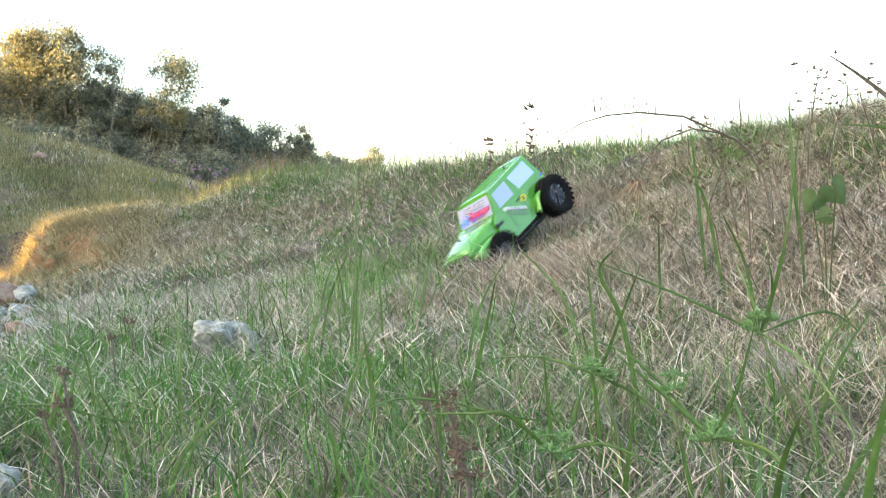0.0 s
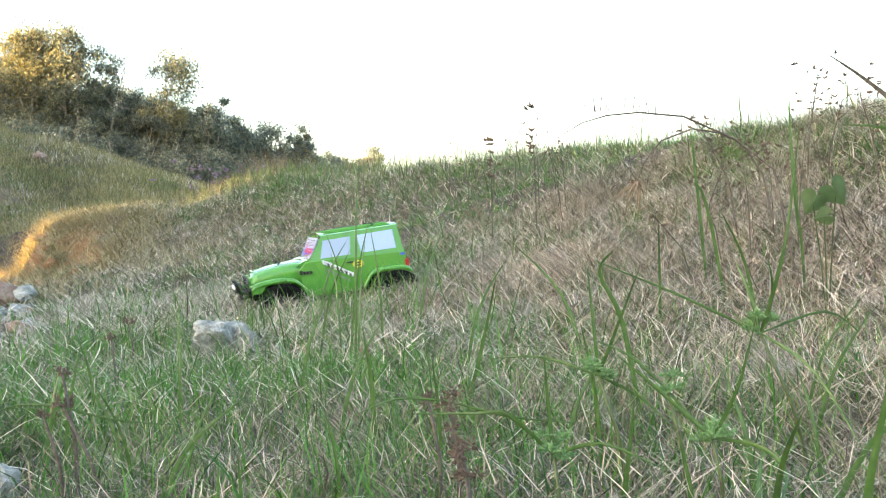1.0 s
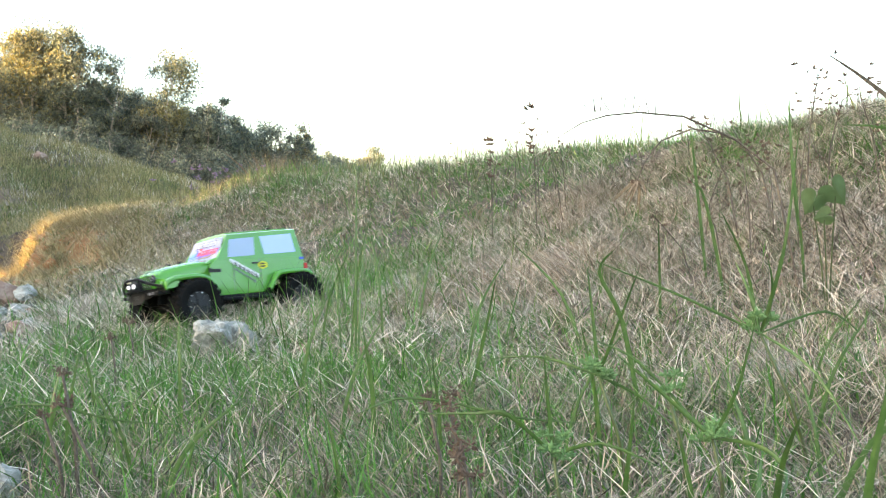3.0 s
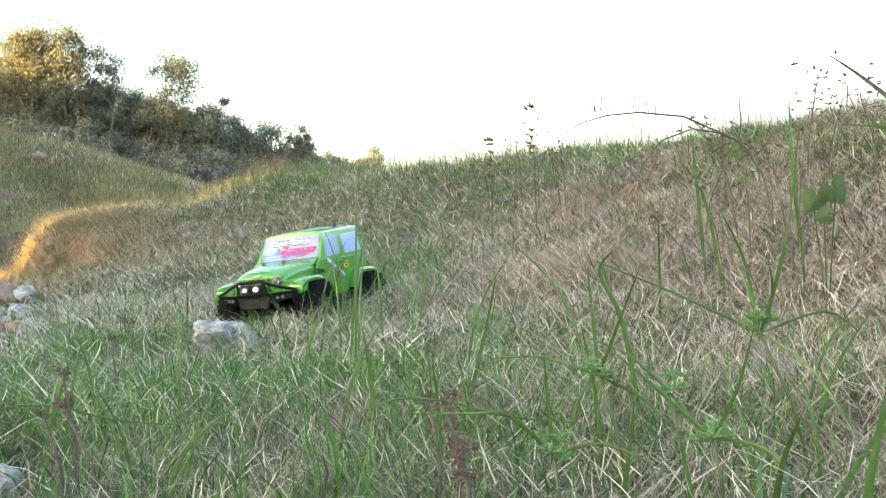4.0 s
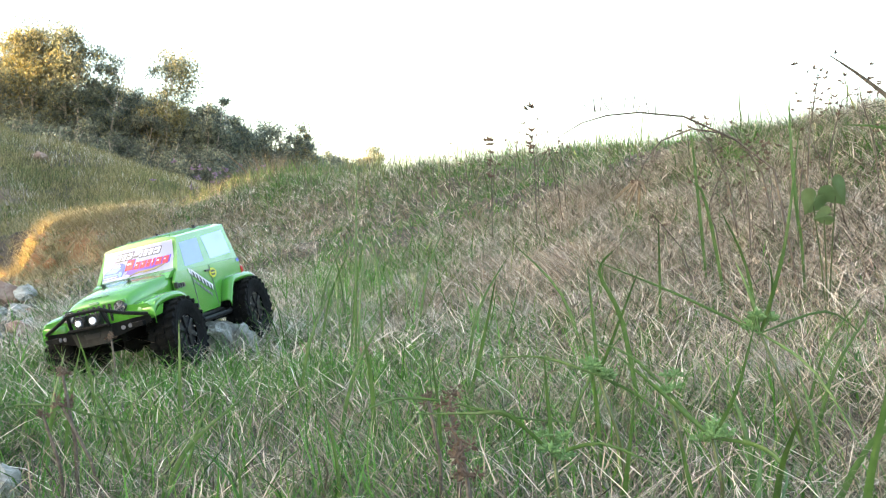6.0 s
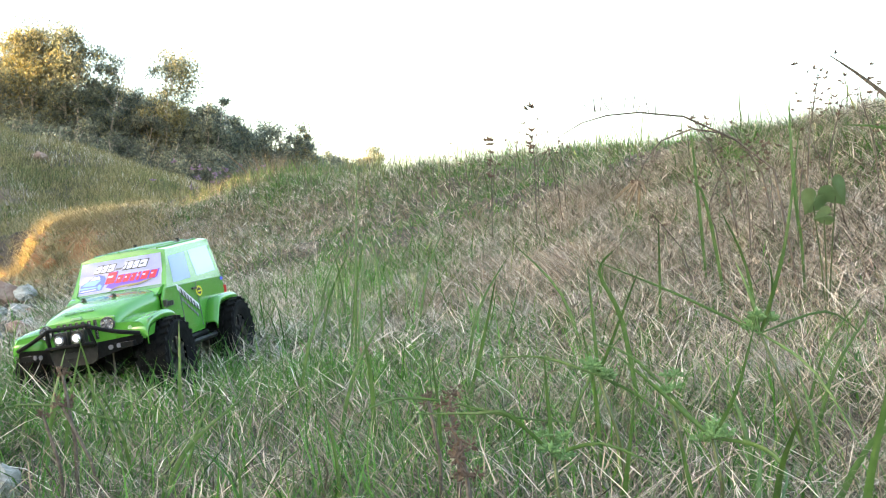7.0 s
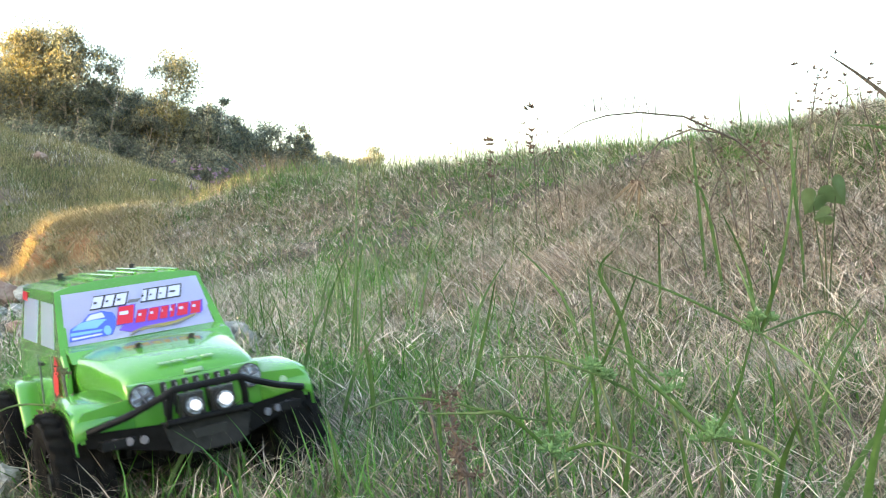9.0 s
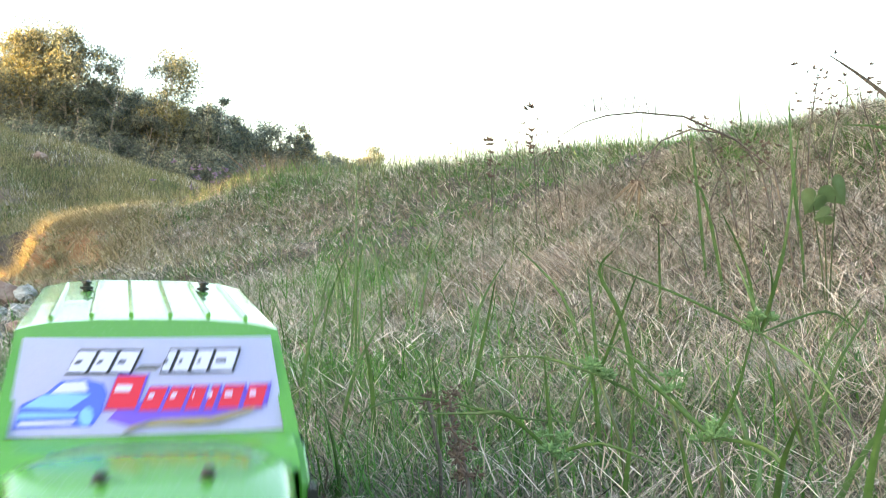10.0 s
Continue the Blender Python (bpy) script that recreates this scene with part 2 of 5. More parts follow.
# ---- grass ----
def blades(name, x, y, rng, length, width, lean, droop, mat, segments=3, label="", category="grass", sink=0.005, raised=0.0, lie=0.0):
    """Blades as tapered, bending strips; the arrays give each blade its place and form."""
    n = len(x)
    z = ground_z(x, y) - sink + raised * rng.uniform(0, 1, n) ** 1.5
    az = rng.uniform(0, 2 * math.pi, n)
    # part of the blades follow the lie of the grass, downhill and combed in swirls
    swirl = 3.6 + 2.2 * ripples(x, y, 0.45, 91) + rng.normal(0, 0.7, n)
    az = np.where(rng.uniform(0, 1, n) < lie, swirl, az)
    d = np.stack([np.cos(az), np.sin(az)], -1)
    side_a = az + math.pi / 2 + rng.uniform(-0.9, 0.9, n)
    side = np.stack([np.cos(side_a), np.sin(side_a), rng.uniform(-0.25, 0.25, n)], -1)
    verts = np.zeros((n, 2 * segments + 1, 3))
    pos = np.stack([x, y, z], -1)
    angle = lean.copy()
    step = length / segments
    for k in range(segments + 1):
        w = width * (1 - (k / segments) ** 1.6) * 0.5
        if k < segments:
            verts[:, 2 * k] = pos - side * w[:, None]
            verts[:, 2 * k + 1] = pos + side * w[:, None]
            move = np.stack([np.sin(angle) * d[:, 0], np.sin(angle) * d[:, 1], np.cos(angle)], -1)
            pos = pos + move * step[:, None]
            angle = angle + droop / segments
            turn = rng.uniform(-0.35, 0.35, n)
            d = np.stack([d[:, 0] * np.cos(turn) - d[:, 1] * np.sin(turn), d[:, 0] * np.sin(turn) + d[:, 1] * np.cos(turn)], -1)
        else:
            verts[:, 2 * k] = pos
    floor = ground_z(verts[:, :, 0], verts[:, :, 1])
    verts[:, :, 2] = np.maximum(verts[:, :, 2], floor - sink)
    m = 2 * segments + 1
    tri = []
    for k in range(segments - 1):
        a = 2 * k
        tri += [(a, a + 1, a + 3), (a, a + 3, a + 2)]
    a = 2 * (segments - 1)
    tri.append((a, a + 1, a + 2))
    tri = np.array(tri)
    f = (np.arange(n)[:, None, None] * m + tri[None]).reshape(-1, 3)
    ob = arrays_object(name, verts.reshape(-1, 3), f, [mat])
    return tagged(ob, label, category, kind="stuff")


def wedge(rng, n, y0, y1, spread=0.47, margin=0.25):
    """Places spread evenly over the ground between two distances, in a fan."""
    out = [[], []]
    have = 0
    while have < n:
        y = np.sqrt(rng.uniform(y0 * y0, y1 * y1, n))
        x = rng.uniform(-1, 1, n) * (spread * y1 + margin)
        ok = np.abs(x) < spread * y + margin
        out[0].append(x[ok])
        out[1].append(y[ok])
        have += ok.sum()
    return np.concatenate(out[0])[:n], np.concatenate(out[1])[:n]


def keep(rng, x, y, chance):
    ok = rng.uniform(0, 1, len(x)) < chance
    return x[ok], y[ok]


def patch(x, y, cx, cy, rx, ry):
    """A soft oval patch of the sward."""
    return 1 - st(np.hypot((x - cx) / rx, (y - cy) / ry) + 0.25 * ripples(x, y, 0.3, 15), 0.5, 1.15)


def greenness(x, y):
    """How green the sward is: greener along the gully and in patches, strawy up the bank."""
    s = 0.878 * x + 0.478 * y
    g = 0.46 + 0.26 * ripples(x, y, 1.0, 11) + 0.26 * ripples(x, y, 0.38, 12)
    g = g + 0.20 * (1 - st(x, -0.3, 0.1)) * (1 - st(y, 1.4, 2.2)) + 0.20 * (1 - st(s, 0.4, 1.3))
    g = g + 0.45 * patch(x, y, -0.33, 3.5, 0.34, 1.1) + 0.25 * patch(x, y, 0.02, 3.9, 0.5, 0.6) + 0.20 * st(s, 2.1, 2.6)
    g = g - 0.55 * patch(x, y, 0.50, 3.3, 0.30, 0.5) - 0.20 * patch(x, y, 0.25, 2.3, 0.42, 0.6) - 0.45 * patch(x, y, 0.72, 1.8, 0.30, 0.5)
    g = g - 0.18 * st(s, 1.2, 1.7) * (1 - st(s, 1.9, 2.4)) * st(x, 0.2, 0.6) - 0.25 * patch(x, y, -1.7, 6.4, 0.6, 1.2)
    return np.clip(g, 0.05, 0.97)


def bare(x, y):
    """Clay and stones show where the gully cuts the bank."""
    s = 0.878 * x + 0.478 * y
    tau = -0.478 * x + 0.878 * y
    hollow = 0.85 * patch(x, y, -0.46, 1.0, 0.13, 0.24)
    return hollow + (1 - hollow) * (st(tau, 5.8, 7.0) * (1 - st(tau, 10, 12)) * (1 - st(s, 1.05, 1.30)) * 0.86 + st(tau, 1.9, 2.6) * (1 - st(tau, 5.4, 6.2)) * (1 - st(s / np.maximum(tau, 0.5), 0.10, 0.15)) * 0.92)


def build_grass():
    rng = np.random.RandomState(7)
    U = rng.uniform

    def lay(name, n, y0, y1, mask, ln, wd, le, dr, mat, label, segments=3, raised=0.0, clump=None, lie=0.0):
        x, y = wedge(rng, n // clump[0] if clump else n, y0, y1)
        x, y = keep(rng, x, y, mask(x, y) * (1 - bare(x, y)) * (0.878 * x + 0.478 * y < 3.5))
        if clump:
            r = clump[1] * U(0.5, 1.5, len(x)) * (1 + 0.12 * np.maximum(y - 2, 0))
            many = clump[0]
            tall = np.repeat(U(0.6, 1.25, len(x)), many)
            x, y, r = np.repeat(x, many), np.repeat(y, many), np.repeat(r, many)
            x, y = x + rng.normal(0, 1, len(x)) * r, y + rng.normal(0, 1, len(x)) * r
            ok = y > y0 * 0.9
            x, y, tall = x[ok], y[ok], tall[ok]
        else:
            tall = 1.0
        k = len(x)
        far = 1 + 0.09 * np.maximum(np.hypot(x, y) - 1.6, 0)
        blades(name, x, y, rng, U(*ln, k) * U(0.6, 1.0, k) * tall, U(*wd, k) * far, np.abs(rng.normal(0, 1, k)) * le[0] + le[1], U(*dr, k), mat,
               segments, label, raised=raised, lie=lie)

    g = greenness
    dry = lambda x, y: np.clip(1.1 - g(x, y), 0, 1)
    rust = lambda x, y: np.clip(0.8 * ripples(x, y, 1.5, 21) + 0.9 * patch(x, y, 0.50, 3.3, 0.32, 0.5) + 0.9 * patch(x, y, -1.75, 6.3, 0.6, 1.3) + 0.4 * patch(x, y, 0.72, 1.7, 0.3, 0.5), 0, 1) * (1 - 0.7 * g(x, y))
    one = lambda x, y: np.ones_like(x)
    # the near sward
    lay("dry_thatch", 140000, 1.2, 3.5, lambda x, y: 0.30 + 0.70 * dry(x, y), (0.03, 0.13), (0.0010, 0.0023), (0.30, 0.90), (-0.2, 0.8), M["straw"], "matted pale dry straw lying over the bank", 2, 0.05, None, 0.3)
    lay("near_thatch", 22000, 0.40, 1.3, lambda x, y: 0.35 + 0.65 * dry(x, y), (0.03, 0.09), (0.0006, 0.0015), (0.30, 0.85), (-0.2, 0.9), M["straw_near"], "matted dull straw lying by the gully", 2, 0.055, None, 0.4)
    lay("near_straw", 34000, 0.42, 1.25, lambda x, y: 0.35 + 0.65 * dry(x, y), (0.02, 0.08), (0.0005, 0.0012), (0.40, 0.5), (0.0, 1.6), M["straw_near"], "fine tangled straw close to the gully", 3, 0.03)
    lay("near_dull_grass", 16000, 0.42, 1.25, one, (0.03, 0.10), (0.0009, 0.0020), (0.5, 0.2), (0.1, 1.7), M["dull"], "fine grey-green grass close to the gully", 4, 0.0, (8, 0.02))
    lay("dry_grass", 56000, 0.40, 3.5, dry, (0.03, 0.11), (0.0010, 0.0022), (0.50, 0.3), (0.3, 2.0), M["straw"], "thin bleached dry grass stems on the bank", 3, 0.0, (14, 0.022), 0.4)
    lay("rusty_grass", 50000, 0.9, 3.6, rust, (0.03, 0.11), (0.0009, 0.0019), (0.4, 0.75), (0.0, 1.2), M["rust"], "rust-brown dead grass patches on the bank", 3, 0.05, None, 0.55)
    lay("dull_grass", 60000, 0.40, 3.5, one, (0.03, 0.10), (0.0012, 0.0026), (0.55, 0.3), (0.2, 1.8), M["dull"], "grey-green short grass over the bank", 3, 0.0, (10, 0.025), 0.3)
    lay("near_pale_straw", 26000, 0.55, 1.5, lambda x, y: (0.15 + 0.85 * st(x, -0.05, 0.2)) * (0.4 + 0.6 * dry(x, y)), (0.04, 0.13), (0.0006, 0.0013), (0.35, 0.75), (-0.2, 1.2), M["straw"], "tangled pale straw low on the bank", 3, 0.05, None, 0.4)
    lay("near_green", 20000, 0.45, 1.5, lambda x, y: (0.4 + 0.6 * g(x, y)) * (1 - 0.6 * st(x, 0.0, 0.25)), (0.04, 0.12), (0.0014, 0.0030), (0.35, 0.05), (0.1, 1.5), M["green"], "fine green blades standing in the near grass", 4, 0.0, (6, 0.016))
    lay("green_grass", 125000, 0.40, 3.5, lambda x, y: 0.12 + 0.88 * g(x, y) ** 1.3, (0.03, 0.11), (0.0014, 0.0032), (0.50, 0.15), (0.2, 1.8), M["green"], "fresh green grass blades along the gully", 4, 0.0, (9, 0.020), 0.2)
    # the bank farther on
    lay("far_straw", 110000, 3.3, 8.0, lambda x, y: 0.40 + 0.60 * dry(x, y), (0.04, 0.12), (0.0016, 0.0034), (0.35, 0.85), (0.1, 1.0), M["straw"], "pale straw on the far part of the bank", 2, 0.05, None, 0.5)
    lay("far_rusty_grass", 100000, 3.3, 9.0, rust, (0.05, 0.12), (0.0012, 0.0024), (0.4, 0.75), (0.1, 1.0), M["rust"], "rust-brown dead grass on the far bank", 2, 0.06, None, 0.5)
    lay("far_green_grass", 130000, 3.3, 8.0, lambda x, y: 0.16 + 0.84 * g(x, y) ** 1.2, (0.04, 0.12), (0.0016, 0.0034), (0.6, 0.25), (0.2, 1.8), M["green"], "green tufts on the far part of the bank", 3, 0.0, (16, 0.045), 0.2)
    lay("far_dull_grass", 80000, 3.3, 9.0, one, (0.04, 0.12), (0.0016, 0.0032), (0.6, 0.35), (0.2, 1.7), M["dull"], "grey-green grass on the far part of the bank", 2, 0.0, (14, 0.05), 0.3)
    lay("distant_grass", 90000, 7.5, 19.0, lambda x, y: st(-x, -1.0, 0.2) * 0.95 + 0.05, (0.08, 0.19), (0.003, 0.006), (0.5, 0.5), (0.1, 1.0), M["hill"], "tawny grass on the distant end of the bank", 2)
    lay("gully_tufts", 9000, 1.40, 2.35, lambda x, y: st(-x, 0.12, 0.30) * (1 - st(-x, 0.80, 0.95)), (0.06, 0.13), (0.0016, 0.003), (0.4, 0.1), (0.2, 1.7), M["green"], "taller green tufts beside the gully", 4, 0.0, (14, 0.03))
    lay("bent_straw", 800, 0.80, 2.9, one, (0.10, 0.22), (0.0012, 0.0024), (0.30, 0.2), (1.0, 2.6), M["straw"], "long bent straw stalks arching over the grass", 6)
    lay("crest_stems", 4600, 2.1, 9.5, lambda x, y: st(0.878 * x + 0.478 * y, 2.0, 2.5), (0.12, 0.34), (0.0016, 0.0030), (0.34, 0.05), (0.0, 1.1), M["dry_stem"], "thin dark seed stems along the crest", 4)
    lay("crest_blades", 4200, 2.1, 9.0, lambda x, y: st(0.878 * x + 0.478 * y, 2.0, 2.5), (0.12, 0.28), (0.003, 0.0055), (0.36, 0.05), (0.0, 1.0), M["hill_green"], "single long green blades on the crest", 4)
    lay("crest_tufts", 24000, 1.9, 9.5, lambda x, y: st(0.878 * x + 0.478 * y, 1.5, 2.2) * np.clip(0.45 + 0.9 * ripples(x, y, 0.5, 33), 0.05, 1), (0.08, 0.24), (0.0018, 0.0036), (0.45, 0.08), (0.1, 1.5), M["dull"], "taller grey-green grass along the crest", 4, 0.0, (12, 0.03))
    lay("crest_green", 15000, 2.2, 9.0, lambda x, y: st(0.878 * x + 0.478 * y, 1.8, 2.4) * np.clip(0.2 + 1.2 * ripples(x, y, 0.6, 34), 0, 1), (0.09, 0.24), (0.002, 0.004), (0.42, 0.06), (0.1, 1.3), M["green"], "fresh green tufts on the crest", 4, 0.0, (12, 0.035))
    lay("tall_grass", 480, 0.95, 3.4, lambda x, y: g(x, y), (0.10, 0.20), (0.0028, 0.0050), (0.35, 0.05), (0.1, 1.2), M["green"], "taller green grass blades among the straw", 5)
    n = 620
    x, y = rng.normal(-0.24, 0.13, n), rng.normal(2.6, 0.32, n)
    blades("green_thicket", x, y, rng, U(0.06, 0.20, n), U(0.0016, 0.0034, n), np.abs(rng.normal(0, 0.4, n)) + 0.03, U(0.1, 1.5, n), M["green"], 5,
           "thicket of tall fresh green grass on the bank")
    # the same sward goes on beside and behind the camera
    n = 70000
    for name, mat, share, label in (("outer_straw", "straw", 0.5, "dry straw on the bank round about"), ("outer_grass", "dull", 0.5, "short grey-green grass round about")):
        x, y = U(-4.5, 4.0, n), U(-3.5, 7.0, n)
        out = (np.abs(x) > 0.47 * y + 0.27) & (np.hypot(x, y) > 0.6) & (0.878 * x + 0.478 * y < 3.5)
        x, y = keep(rng, x, y, share * out * (1 - bare(x, y)))
        k = len(x)
        blades(name, x, y, rng, U(0.05, 0.14, k), U(0.003, 0.006, k), np.abs(rng.normal(0, 0.5, k)) + 0.4, U(0.1, 1.4, k), M[mat], 2, label)
    # golden grass on the eroded edge
    n = 46000
    tau, s = rng.normal(7.9, 1.2, n), 0.60 + np.abs(rng.normal(0, 0.48, n))
    x, y = 0.878 * s - 0.478 * tau, 0.478 * s + 0.878 * tau
    x, y = keep(rng, x, y, np.clip(0.05 + 0.7 * ripples(x, y, 0.5, 51) + 0.9 * st(s, 1.00, 1.25), 0.16, 1))
    k = len(x)
    blades("edge_grass", x, y, rng, U(0.08, 0.24, k), U(0.003, 0.007, k), np.abs(rng.normal(0, 0.5, k)) + 0.4, U(0.6, 2.4, k), M["edge"], 3,
           "dry straw hanging over the eroded edge")
    # the hill across the gully
    n = 110000
    y = U(11.5, 26, n)
    x = -U(0.16, 0.60, n) * y
    scar = (y > 13.2) & (y < 16.6 + 0.6 * ripples(x, y, 1.5, 46)) & (x + 0.40 * y + 0.7 * ripples(x, y, 1.3, 44) < 0)
    x, y = keep(rng, x, y, np.where(scar, 0.12, 0.65 + 0.35 * ripples(x, y, 2.2, 45)))
    k = len(x)
    blades("hill_grass", x, y, rng, U(0.06, 0.20, k) * (1 + 0.5 * st(y, 19, 22)), U(0.006, 0.013, k), np.abs(rng.normal(0, 0.35, k)) + 0.1, U(0.1, 1.0, k), M["hill"], 3,
           "tawny green grass covering the hill across the gully")
    n = 50000
    y = U(13, 24, n)
    x = -U(0.16, 0.60, n) * y
    x, y = keep(rng, x, y, np.clip(1.1 * ripples(x, y, 2.6, 48) + 0.25, 0.1, 1))
    k = len(x)
    blades("hill_green", x, y, rng, U(0.06, 0.18, k), U(0.006, 0.012, k), np.abs(rng.normal(0, 0.4, k)) + 0.2, U(0.1, 1.2, k), M["hill_green"], 2,
           "greener grass in patches on the hill")
    n = 60000
    y = U(14, 24, n)
    x = -U(0.16, 0.60, n) * y
    x, y = keep(rng, x, y, np.clip(0.75 * st(y, 18.5, 21.5) + 0.35 * ripples(x, y, 2.0, 47), 0, 1))
    k = len(x)
    blades("hill_straw", x, y, rng, U(0.08, 0.24, k), U(0.005, 0.010, k), np.abs(rng.normal(0, 0.5, k)) + 0.3, U(0.1, 1.2, k), M["straw"], 2,
           "pale dry grass along the top of the hill")


build_grass()


# ---- trees ----
def tree(x, y, height, spread, seed, gold, label, leaves=12000, base=0.35, clumps=60):
    """A gum tree: forked pale trunk, rising limbs, twigs that end in loose hanging clumps of small leaves."""
    rng = np.random.RandomState(seed)
    U = rng.uniform
    root = new("gum_tree")
    root.location = (x, y, float(ground_z(x, y)) - 0.1)
    tagged(root, label, "tree", group="gum trees behind the gully")
    split = height * U(0.10, 0.22)
    trunk = tube(bmesh.new(), [(0, 0, 0), (U(-.1, .1), U(-.1, .1), split * .5), (0, 0, split)], [height * .017, height * .014, height * .012], 8)
    part("trunk", trunk, M["bark"], root, smooth=True)
    ways, limbs = [], []
    forks = rng.randint(3, 6)
    for k in range(forks):
        a = 2 * math.pi * (k + U(0, .7)) / forks
        r, top = spread * U(0.15, 0.6), height * U(0.66, 0.93)
        pts = [Vector((0, 0, split * .9))]
        for q in (0.25, 0.5, 0.75, 1.0):
            pts.append(Vector((math.cos(a) * r * q + U(-.18, .18), math.sin(a) * r * q + U(-.18, .18), split + (top - split) * q ** 0.9)))
        limbs.append(tube(bmesh.new(), pts, [height * .010, height * .008, height * .0058, height * .0038, height * .0016], 6))
        ways.append(pts)
    # places of the leaf clumps: an uneven crown, fuller above
    mid, half = height * (1 + base) / 2, height * (1 - base) / 2
    spots, sizes = [], []
    for _ in range(clumps):
        d = Vector(rng.normal(0, 1, 3)).normalized()
        q = U(0.15, 1.0) ** 0.5 * (0.82 + 0.26 * noise.noise(d * 1.7 + Vector((seed * 3.1, 0, 0))))
        p = Vector((d.x * spread * q, d.y * spread * q, mid + d.z * half * q * 0.95))
        spots.append(p)
        sizes.append(spread * U(0.12, 0.27))
        k = min(range(forks), key=lambda i: min((v - p).length for v in ways[i][1:]))
        s0 = min(ways[k][1:], key=lambda v: (v - p).length + max(0, v.z - p.z))
        sag = Vector((U(-.1, .1), U(-.1, .1), 0.12 * (p - s0).length))
        tube(limbs[k], [s0, s0.lerp(p, .5) + sag, p], [height * .0030, height * .0020, height * .0008], 4)
    for bm in limbs:
        part("limb", bm, M["bark"], root, smooth=True)
    spots, sizes = np.array([tuple(p) for p in spots]), np.array(sizes)
    ci = rng.randint(0, len(spots), leaves)
    c = spots[ci] + rng.normal(0, 0.62, (leaves, 3)) * sizes[ci][:, None] * np.array([1.1, 1.1, 0.85])
    c[:, 2] -= np.abs(rng.normal(0, 0.35, leaves)) * sizes[ci]
    c[:, 2] = np.maximum(c[:, 2], 0.15)
    # narrow leaves that mostly hang
    a = rng.normal(0, 1, (leaves, 3)) + np.array([0, 0, -0.7])
    a /= np.linalg.norm(a, axis=1)[:, None]
    b = np.cross(a, rng.normal(0, 1, (leaves, 3)))
    b /= np.linalg.norm(b, axis=1)[:, None]
    la, lb = U(0.06, 0.13, leaves)[:, None], U(0.028, 0.052, leaves)[:, None]
    v = np.stack([c - a * la - b * lb, c - a * la * 0.6 + b * lb, c + a * la], 1).reshape(-1, 3)
    f = np.arange(leaves * 3).reshape(-1, 3)
    # most clumps high in the crown take the painted sunlit leaf colour
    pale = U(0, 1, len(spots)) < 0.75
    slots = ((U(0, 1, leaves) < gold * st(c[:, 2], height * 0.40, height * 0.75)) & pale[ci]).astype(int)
    tagged(arrays_object("crown", v, f, [M["leaf"], M["leaf_sunlit"]], root, slots=slots), kind="stuff")
    return root


def build_trees():
    dark, pale, thin = "dark grey-green gum tree behind the gully", "tall gum tree with sunlight painted gold into its crown", "sparse pale gum tree with sunlight painted into its open crown"
    rows = [  # x, y, top, crown radius, leaves painted sunlit, leaves, foot of the crown
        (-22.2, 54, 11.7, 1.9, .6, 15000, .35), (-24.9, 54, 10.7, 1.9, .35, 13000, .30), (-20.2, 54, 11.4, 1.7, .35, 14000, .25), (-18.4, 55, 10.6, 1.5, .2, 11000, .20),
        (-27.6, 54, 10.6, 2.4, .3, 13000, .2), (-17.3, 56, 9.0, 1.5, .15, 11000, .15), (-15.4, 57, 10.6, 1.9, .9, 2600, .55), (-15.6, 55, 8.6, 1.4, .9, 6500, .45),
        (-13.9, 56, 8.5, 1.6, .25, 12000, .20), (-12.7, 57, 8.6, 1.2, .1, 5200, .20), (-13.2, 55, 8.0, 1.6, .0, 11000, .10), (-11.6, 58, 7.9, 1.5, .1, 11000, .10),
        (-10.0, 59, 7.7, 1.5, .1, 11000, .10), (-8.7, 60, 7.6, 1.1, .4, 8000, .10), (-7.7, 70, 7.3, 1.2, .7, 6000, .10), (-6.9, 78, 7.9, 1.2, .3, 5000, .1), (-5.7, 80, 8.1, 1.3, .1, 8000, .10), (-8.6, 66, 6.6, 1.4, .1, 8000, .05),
        # the dark understorey and the row behind
        (-25.6, 50, 7.2, 2.2, .0, 6500, .10), (-22.6, 51, 7.0, 2.0, .0, 5500, .14), (-20.3, 51, 6.6, 2.0, .0, 5500, .12), (-18.0, 52, 6.6, 1.8, .0, 6000, .08), (-16.4, 53, 6.0, 1.7, .0, 6000, .05),
        (-14.6, 52, 5.6, 1.9, .0, 6000, .05), (-12.8, 53, 5.4, 1.8, .0, 6000, .04), (-11.2, 54, 5.0, 1.7, .0, 6000, .04), (-9.6, 56, 4.8, 1.6, .0, 8000, .04), (-8.2, 58, 4.4, 1.4, .0, 7000, .04),
        (-24.0, 61, 10.4, 2.9, .1, 11000, .10), (-20.5, 62, 10.4, 2.6, .1, 11000, .10), (-17.6, 62, 8.6, 2.4, .1, 11000, .08), (-14.8, 63, 8.2, 2.3, .05, 11000, .06), (-12.2, 64, 7.6, 2.2, .05, 10000, .06)]
    for k, (x, y, top, r, gold, leaves, base) in enumerate(rows):
        base = base + 0.06 if y < 55 else base
        h, r = (top - float(ground_z(x, y))) * 1.17, r * 1.28
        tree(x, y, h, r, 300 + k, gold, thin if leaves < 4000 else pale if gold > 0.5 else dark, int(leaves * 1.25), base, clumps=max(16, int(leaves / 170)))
    # added out of view on the ridge, its crown to shade the bank's top
    tree(-12.3, 4.45, 5.6, 1.9, 140, 0.2, "small gum tree added unseen on the ridge beside the gully, for shade", leaves=15000, base=0.30, clumps=80)


build_trees()


